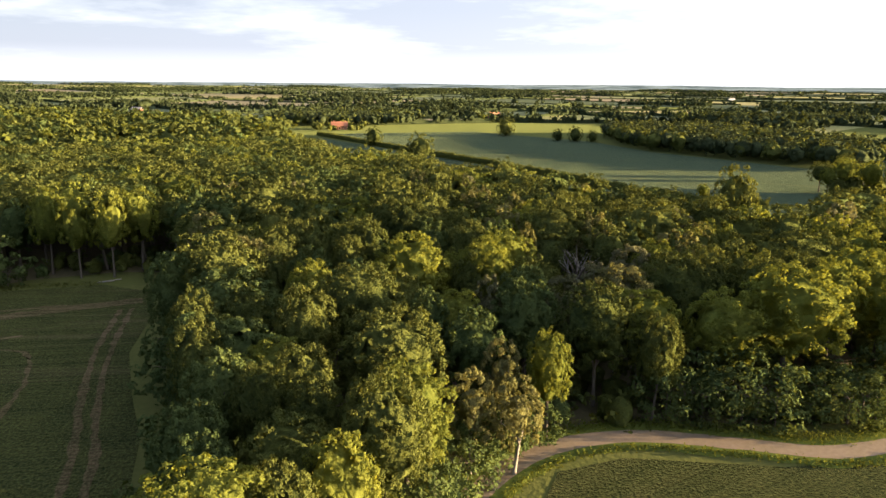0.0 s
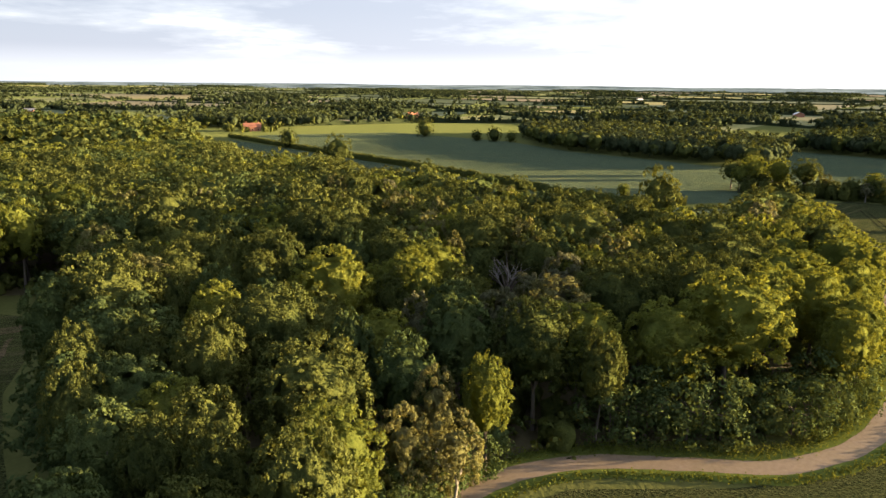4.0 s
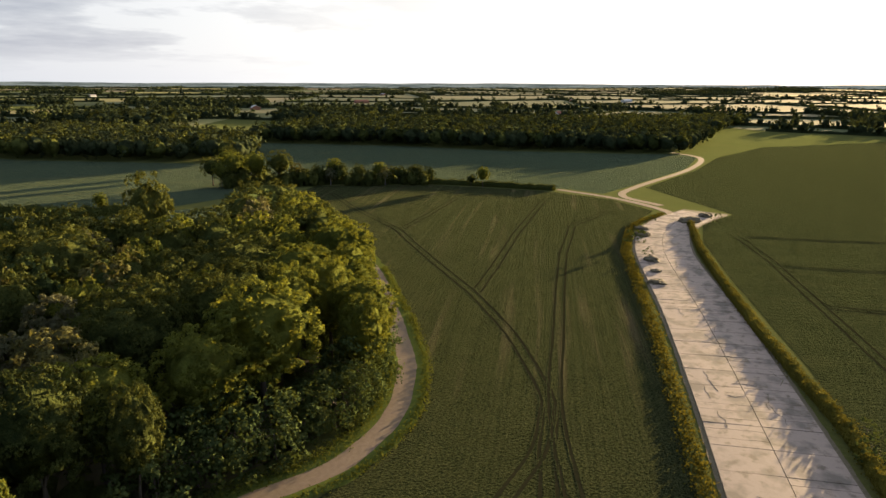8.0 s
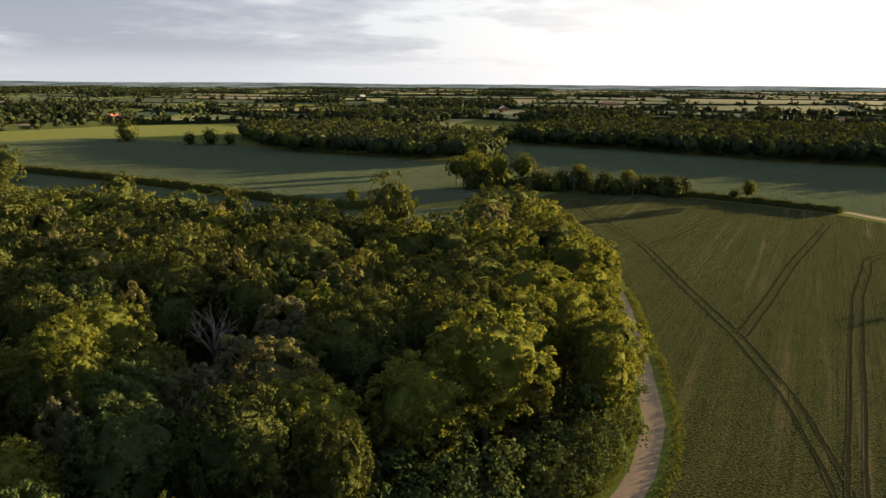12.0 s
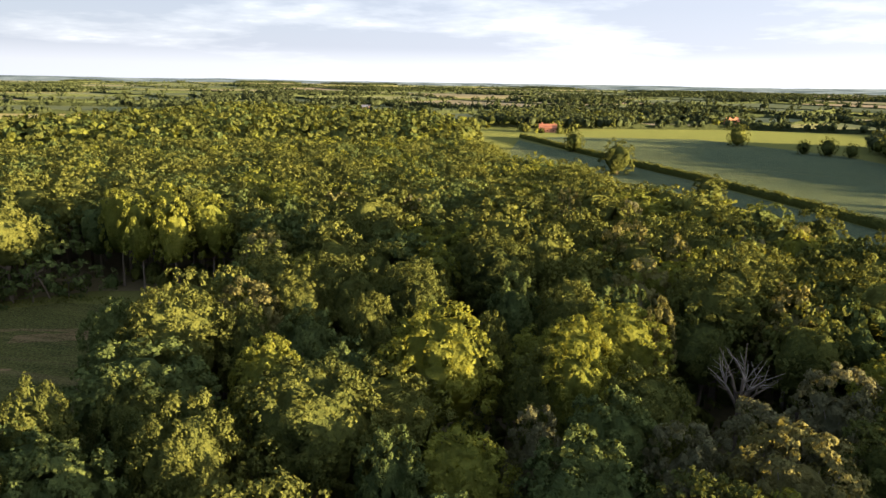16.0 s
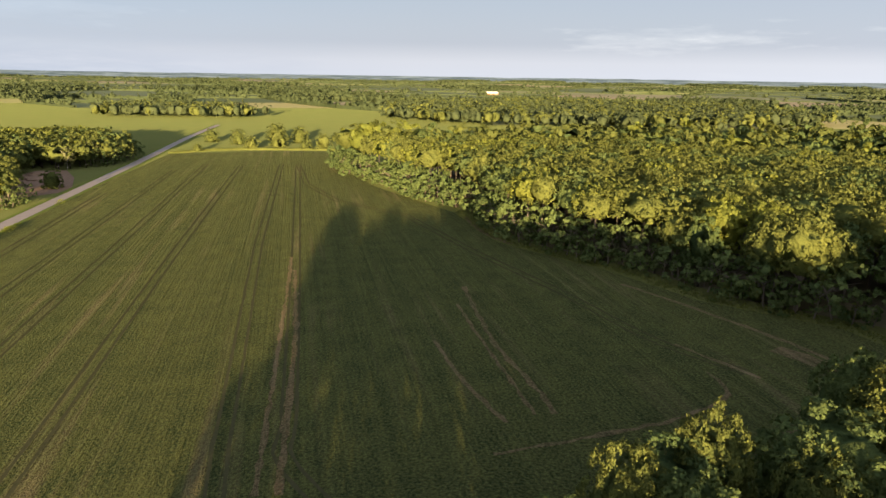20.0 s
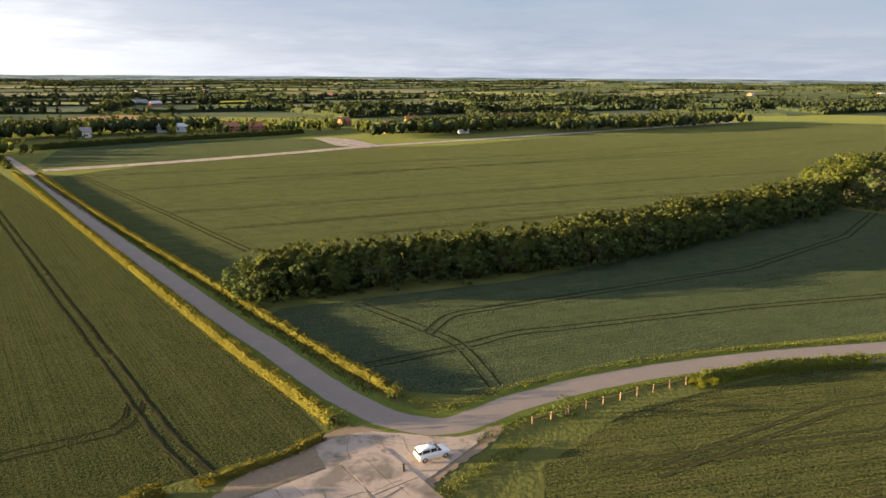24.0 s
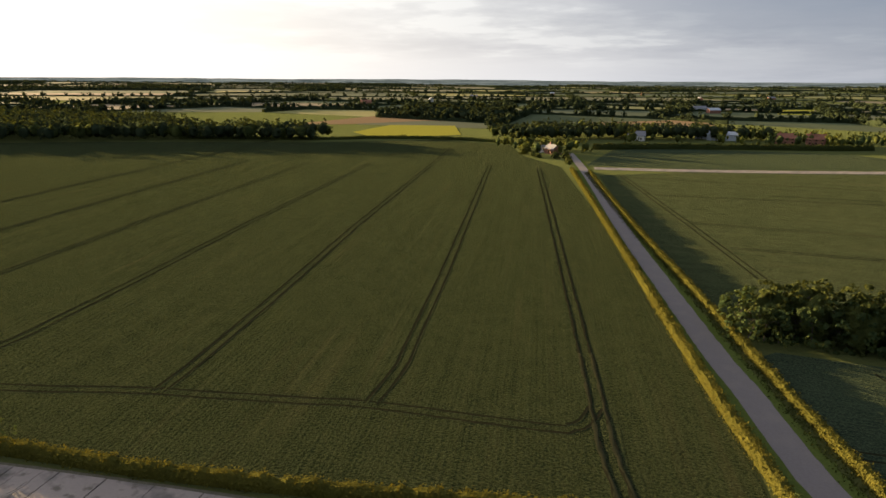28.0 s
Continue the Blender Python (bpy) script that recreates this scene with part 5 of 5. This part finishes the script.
def parked_car():
    car = tagged(new("parked_car"), "white five-door hatchback parked on the concrete", "car")
    body = part("body", from_bm(loft([section(-2.12, 0.74, 0.42, 0.80), section(-2.05, 0.84, 0.30, 0.96), section(-1.4, 0.90, 0.24, 1.02), section(0.2, 0.91, 0.22, 1.00), section(0.95, 0.90, 0.22, 0.98), section(1.65, 0.87, 0.26, 0.88), section(2.0, 0.80, 0.30, 0.76), section(2.12, 0.66, 0.38, 0.62)]), "body", "car_paint", True), car)
    part("roof", from_bm(loft([section(-1.95, 0.62, 1.34, 1.40, 0.03), section(-1.5, 0.64, 1.42, 1.50, 0.03), section(-0.4, 0.66, 1.45, 1.54, 0.03), section(0.25, 0.62, 1.38, 1.45, 0.03)]), "roof", "car_paint", True), car)
    part("cabin_glass", from_bm(loft([section(-2.02, 0.78, 0.95, 1.00, 0.02), section(-1.85, 0.66, 0.95, 1.36, 0.03), section(-0.4, 0.67, 0.95, 1.46, 0.03), section(0.25, 0.64, 0.95, 1.38, 0.03), section(0.98, 0.74, 0.95, 0.99, 0.02)]), "cabin_glass", "dark_glass", True), car, "dark tinted windows")
    for x in (-1.62, -0.55, 0.32):
        for y in (-1, 1):
            bm = bmesh.new()
            box(bm, x, y * 0.70, 1.17, 0.10, 0.06, 0.46, 0.01)
            part("pillar", from_bm(bm, "pillar", "car_paint"), car)
    for x in (-1.33, 1.32):
        for y in (-1, 1):
            bm = bmesh.new()
            bmesh.ops.create_cone(bm, segments=24, radius1=0.33, radius2=0.33, depth=0.22, cap_ends=True, matrix=pose(x, y * 0.80, 0.33, 90, 0, 0))
            bmesh.ops.bevel(bm, geom=[e for e in bm.edges if len(e.link_faces) == 2 and any(len(f.verts) > 4 for f in e.link_faces)], offset=0.03, segments=2, affect="EDGES")
            wheel = part("wheel", from_bm(bm, "wheel", "rubber"), car, "black tyre")
            bm = bmesh.new()
            bmesh.ops.create_cone(bm, segments=20, radius1=0.22, radius2=0.19, depth=0.04, cap_ends=True, matrix=pose(x, y * 0.905, 0.33, 90, 0, 0))
            part("rim", from_bm(bm, "rim", "alloy"), wheel, "silver alloy rim")
    for y in (-1, 1):
        for nm, mat, x, z, sx, sy, sz, lab in (("headlight", "clear_lens", 1.98, 0.68, 0.16, 0.30, 0.13, "clear headlight"), ("tail_light", "red_lens", -2.06, 0.84, 0.10, 0.24, 0.16, "red tail light")):
            bm = bmesh.new()
            box(bm, x, y * 0.62, z, sx, sy, sz, 0.02)
            part(nm, from_bm(bm, nm, mat), car, lab)
        bm = bmesh.new()
        box(bm, 0.62, y * 0.96, 1.0, 0.12, 0.20, 0.13, 0.03)
        part("wing_mirror", from_bm(bm, "wing_mirror", "car_paint"), car)
        bm = bmesh.new()
        box(bm, -0.6, y * 0.60, 1.545, 1.5, 0.04, 0.03, 0.01)
        part("roof_rail", from_bm(bm, "roof_rail", "dark_wood"), car, "dark roof rail")
    for nm, mat, x, z, sx, sy, sz in (("bumper", "rubber", 2.06, 0.40, 0.14, 1.2, 0.14), ("rear_bumper", "rubber", -2.10, 0.42, 0.10, 1.3, 0.16), ("number_plate", "plate", -2.135, 0.66, 0.02, 0.50, 0.11)):
        bm = bmesh.new()
        box(bm, x, 0, z, sx, sy, sz, 0.01)
        part(nm, from_bm(bm, nm, mat), car)
    car.matrix_basis = pose(-4.9, -4.5, 0.16, 0, 0, 200)


parked_car()


# ---- houses and barns ----
def house(x, y, turn, long, deep, eaves, ridge, wall, roof, label, chimneys=1, windows=3, name="house"):
    h = tagged(new(name), label, "house" if name == "house" else name.replace("_", " "))
    h.matrix_basis = pose(x, y, float(rise(x, y)), 0, 0, turn)
    bm = bmesh.new()
    a = [bm.verts.new(p) for p in ((-long / 2, -deep / 2, -0.2), (-long / 2, deep / 2, -0.2), (-long / 2, deep / 2, eaves), (-long / 2, 0, ridge - 0.1), (-long / 2, -deep / 2, eaves))]
    b = [bm.verts.new((-v.co.x, v.co.y, v.co.z)) for v in a]
    bm.faces.new(a)
    bm.faces.new(list(reversed(b)))
    for i in range(5):
        bm.faces.new((a[i], b[i], b[(i + 1) % 5], a[(i + 1) % 5]))
    bmesh.ops.recalc_face_normals(bm, faces=bm.faces)
    part("wall", from_bm(bm, "wall", wall), h)
    bm = bmesh.new()
    o, t = 0.45, 0.22
    for s in (-1, 1):
        dz = o * (ridge - eaves) / (deep / 2)
        p = [(-long / 2 - o, s * (deep / 2 + o), eaves - dz), (long / 2 + o, s * (deep / 2 + o), eaves - dz), (long / 2 + o, 0, ridge), (-long / 2 - o, 0, ridge)]
        low, top = [bm.verts.new(q) for q in p], [bm.verts.new((q[0], q[1], q[2] + t)) for q in p]
        bm.faces.new(top)
        bm.faces.new(list(reversed(low)))
        for i in range(4):
            bm.faces.new((low[i], low[(i + 1) % 4], top[(i + 1) % 4], top[i]))
    bmesh.ops.recalc_face_normals(bm, faces=bm.faces)
    part("roof", from_bm(bm, "roof", roof), h)
    for n in range(chimneys):
        bm = bmesh.new()
        box(bm, (n - 0.5) * long * 0.7 if chimneys > 1 else long * 0.3, 0, ridge + 0.5, 0.9, 0.7, 1.8)
        part("chimney", from_bm(bm, "chimney", "brick_wall"), h)
    for s in (-1, 1):
        for n in range(windows):
            for z in ((1.5, 4.0) if eaves > 4.5 else (1.5,)):
                bm = bmesh.new()
                box(bm, (n + 0.5 - windows / 2) * long / windows, s * (deep / 2 + 0.01), z, 1.2, 0.1, 1.2)
                part("window", from_bm(bm, "window", "dark_glass"), h)


RED, WHITE, BARN = "red brick house with a tiled roof among trees", "pale rendered house with a grey roof", "long grey farm building with a sheet roof"
for args in [(-93, 660, 10, 15, 7, 4.0, 7.2, "brick_wall", "tile_roof", RED, 2), (73, 874, 30, 14, 8, 5.0, 8.5, "brick_wall", "tile_roof", RED), (401, 793, 20, 22, 9, 5.0, 8.5, "white_wall", "slate_roof", WHITE, 2), (417, 803, 20, 12, 8, 4.0, 7.0, "white_wall", "slate_roof", WHITE),
             (202, -313, -30, 10, 6, 3.2, 5.6, "brick_wall", "slate_roof", "low brick house with a grey roof beside the lane"), (211, -318, 30, 8, 5, 2.6, 4.2, "white_wall", "slate_roof", "low grey-roofed outbuilding beside the lane"), (107, -487, 15, 13, 8, 4.6, 7.6, "brick_wall", "tile_roof", RED), (88, -491, 15, 12, 8, 4.6, 7.8, "brick_wall", "tile_roof", RED), (21, -559, 40, 11, 7, 4.2, 7.2, "brick_wall", "tile_roof", RED), (-17, -477, 25, 13, 8, 5.0, 8.2, "brick_wall", "tile_roof", RED), (-41, -564, 10, 13, 8, 5.0, 8.4, "brick_wall", "tile_roof", RED), (201, -441, 10, 12, 7, 4.0, 7.0, "white_wall", "slate_roof", WHITE)]:
    house(*args)
for args in [(152, -489, 15, 22, 11, 4.5, 6.5, "grey_sheet", "grey_sheet", BARN, 0, 0, "barn"), (167, -496, 15, 15, 9, 4.0, 6.0, "grey_sheet", "slate_roof", BARN, 0, 0, "barn"), (381, 789, 25, 30, 12, 4.5, 6.5, "grey_sheet", "grey_sheet", BARN, 0, 0, "barn"), (-75, -470, 20, 8, 3, 2.6, 3.0, "white_wall", "white_wall", "small white cabin at the edge of trees", 0, 0, "cabin")]:
    house(*args)
far_rng = np.random.default_rng(77)
for n in range(26):
    a, r = far_rng.uniform(0, 6.283), far_rng.uniform(900, 2600)
    house(r * math.cos(a), r * math.sin(a), far_rng.uniform(0, 180), far_rng.uniform(12, 30), far_rng.uniform(8, 14), 4.5, 7.5, str(far_rng.choice(["brick_wall", "brick_wall", "grey_sheet"])), str(far_rng.choice(["tile_roof", "slate_roof", "grey_sheet"])), "distant farm building between hedges", 0, 0, "farm_building")

garden = []
for x, y in ((-93, 660), (73, 874), (401, 793), (219, -329), (97, -505), (77, -497), (19, -541), (-10, -490), (-43, -545), (201, -441), (147, -504), (-66, -491), (57, -511), (-105, -514), (227, -346), (128, -473), (37, -539), (-37, -507), (122, -523)):
    for n in range(12):
        a, r = far_rng.uniform(0, 6.283), far_rng.uniform(9, 36)
        garden.append((x + r * math.cos(a), y + r * math.sin(a)))
crowd("garden_trees", garden, far_rng, 60, 1.3, CROWN_LEAVES, "trees standing round the houses", "trees", size=(0.4, 0.85), low=-1.0, high=10.0, core=1, heart=0.7)

# ---- the patchwork of fields to the horizon ----
CORE = [(-103, 593), (35, 665), (140, 646), (226, 644), (326, 530), (468, 566), (631, 417), (640, 286), (560, 189), (667, 97), (582, -86), (792, -220), (608, -298), (485, -261), (385, -303), (315, -356), (275, -464), (57, -547), (-75, -481), (-312, -518), (-483, -597), (-762, -548), (-774, -41), (-597, -48), (-452, -32), (-397, 43), (-505, 141), (-434, 412), (-391, 684), (-320, 834), (-150, 663)]


def far_land():
    rng = np.random.default_rng(3)
    pv, pf, o = [], [], 0
    hv, hf, ho = [], [], 0
    trees_near, trees_far, woods = [], [], []
    for cell, r0, r1, turn, lift in ((170.0, 0.0, 1350.0, 0.35, 0.12), (330.0, 1350.0, 4750.0, 0.9, 0.7)):
        n = int(r1 / cell) + 2
        g = np.array([[(i + rng.uniform(-0.32, 0.32), j + rng.uniform(-0.32, 0.32)) for j in range(-n, n + 1)] for i in range(-n, n + 1)]) * cell
        c, s = math.cos(turn), math.sin(turn)
        g = np.stack([g[..., 0] * c - g[..., 1] * s, g[..., 0] * s + g[..., 1] * c], -1)
        core = inside(g.reshape(-1, 2), CORE).reshape(g.shape[:2])
        for i in range(2 * n):
            for j in range(2 * n):
                q = np.array([g[i, j], g[i + 1, j], g[i + 1, j + 1], g[i, j + 1]])
                mid = q.mean(0)
                r = np.hypot(*mid)
                if not r0 <= r < r1 or core[i, j] or core[i + 1, j] or core[i + 1, j + 1] or core[i, j + 1] or inside(mid[None], CORE)[0]:
                    continue
                q = mid + (q - mid) * (1 - 4.0 / cell)
                us = np.linspace(0, 1, 4)
                for u in us:
                    for w in us:
                        p = (q[0] * (1 - u) + q[1] * u) * (1 - w) + (q[3] * (1 - u) + q[2] * u) * w
                        pv.append((p[0], p[1], float(rise(*p)) + lift))
                pf += [(o + a * 4 + b, o + a * 4 + 4 + b, o + a * 4 + 5 + b, o + a * 4 + 1 + b) for a in range(3) for b in range(3)]
                o += 16
                if rng.uniform() < (0.13 if r < 1350 else 0.15):
                    woods.append(mid + (q - mid) * rng.uniform(0.5, 1.0))
                for a, b in ((g[i, j], g[i + 1, j]), (g[i, j], g[i, j + 1])):
                    if rng.uniform() > 0.82:
                        continue
                    d = b - a
                    length = np.hypot(*d)
                    k = max(2, int(length / (7 if r < 1350 else 28)))
                    side = np.array([-d[1], d[0]]) / length
                    tall = rng.uniform(2.2, 5.0)
                    for u in np.linspace(0, 1, k):
                        p = a + d * u + side * rng.normal(0, 0.4)
                        z = float(rise(*p))
                        hh = tall * rng.uniform(0.7, 1.3)
                        for off, z1 in ((-1.8, 0), (-1.3, hh), (1.3, hh * 0.95), (1.8, 0)):
                            e = p + side * off
                            hv.append((e[0], e[1], z + z1))
                    hf += [(ho + 4 * m + b2, ho + 4 * m + 4 + b2, ho + 4 * m + 5 + b2, ho + 4 * m + 1 + b2) for m in range(k - 1) for b2 in range(3)]
                    ho += 4 * k
                    for u in rng.uniform(0, 1, int(length / rng.uniform(5, 16)) if r < 1350 else int(length / rng.uniform(16, 48))):
                        (trees_near if r < 1350 else trees_far).append(a + d * u)
    ob = new("field_patchwork", mesh_of("field_patchwork", np.array(pv), pf, ["field_patch"]))
    tagged(ob, "patchwork of green and tan fields to the horizon", "fields", kind="stuff")
    ob = new("far_hedges", mesh_of("far_hedges", np.array(hv), hf, ["leaf_far"]))
    tagged(ob, "dark hedges between distant fields", "hedges", kind="stuff")
    crowd("hedgerow_trees", trees_near, rng, 30, 2.2, ["leaf_far"], "round trees standing along the hedges", "trees", size=(0.5, 1.2), radius=5.6, low=-1.0, high=11.0, core=1, heart=0.74)
    crowd("distant_trees", trees_far, rng, 10, 3.4, ["leaf_far"], "small trees along distant hedges", "trees", size=(0.5, 1.0), radius=6.0, low=-1.0, high=10.0, heart=0.85)
    pts = []
    for w in woods:
        gap = 12.0 if np.hypot(*w.mean(0)) < 1350 else 24.0
        p, _ = spread(w, gap, int(rng.integers(1000)))
        pts += list(p)
    crowd("distant_woods", pts, rng, 10, 3.6, ["leaf_far"], "dark blocks of distant woodland", "woodland", size=(1.0, 1.5), radius=6.5, low=-1.0, high=10.0, heart=0.85)


far_land()


# fields of other crops beyond the houses
for far_mat, far_pts, far_label in [("crop_yellow", [(356, -320), (413, -350), (452, -439), (399, -474), (329, -390)], "bright yellow field of rape in flower"), ("crop_tan", [(490, -411), (529, -380), (571, -536), (600, -656), (461, -669), (397, -556), (471, -511)], "tan field of ploughed earth"), ("crop_tan", [(327, -603), (261, -759), (207, -661), (261, -572)], "tan field of ploughed earth"), ("crop_tan", [(-112, -875), (-279, -943), (-258, -737), (-125, -708)], "tan field of dry stubble"), ("crop_yellow", [(273, -1233), (215, -1220), (176, -983), (218, -973)], "bright yellow field of rape in flower"), ("concrete", [(1, -360), (21, -375), (39, -429), (28, -435), (10, -418), (-9, -370)], "pale concrete hardstanding beside the field")]:
    tagged(polygon_sheet("far_field", far_pts, 0.16, far_mat), far_label, "field", kind="structure")


def far_backdrop():
    """A low glowing ring of dim, hazed land where the eye can make out nothing more."""
    seg = 240
    v, f = [], []
    for i in range(seg):
        a = 2 * math.pi * i / seg
        top = 38 + 5 * noise.noise((math.cos(a) * 6, math.sin(a) * 6, 1.0)) + 4 * noise.noise((math.cos(a) * 25, math.sin(a) * 25, 4.0))
        for z in (0.0, top):
            v.append((4780 * math.cos(a), 4780 * math.sin(a), z))
    for i in range(seg):
        j = (i + 1) % seg
        f.append((2 * i, 2 * i + 1, 2 * j + 1, 2 * j))
    tagged(new("backdrop", mesh_of("backdrop", v, f, ["far_haze_glow"])), "glowing backdrop of distant land with painted haze", "backdrop", kind="structure")


far_backdrop()
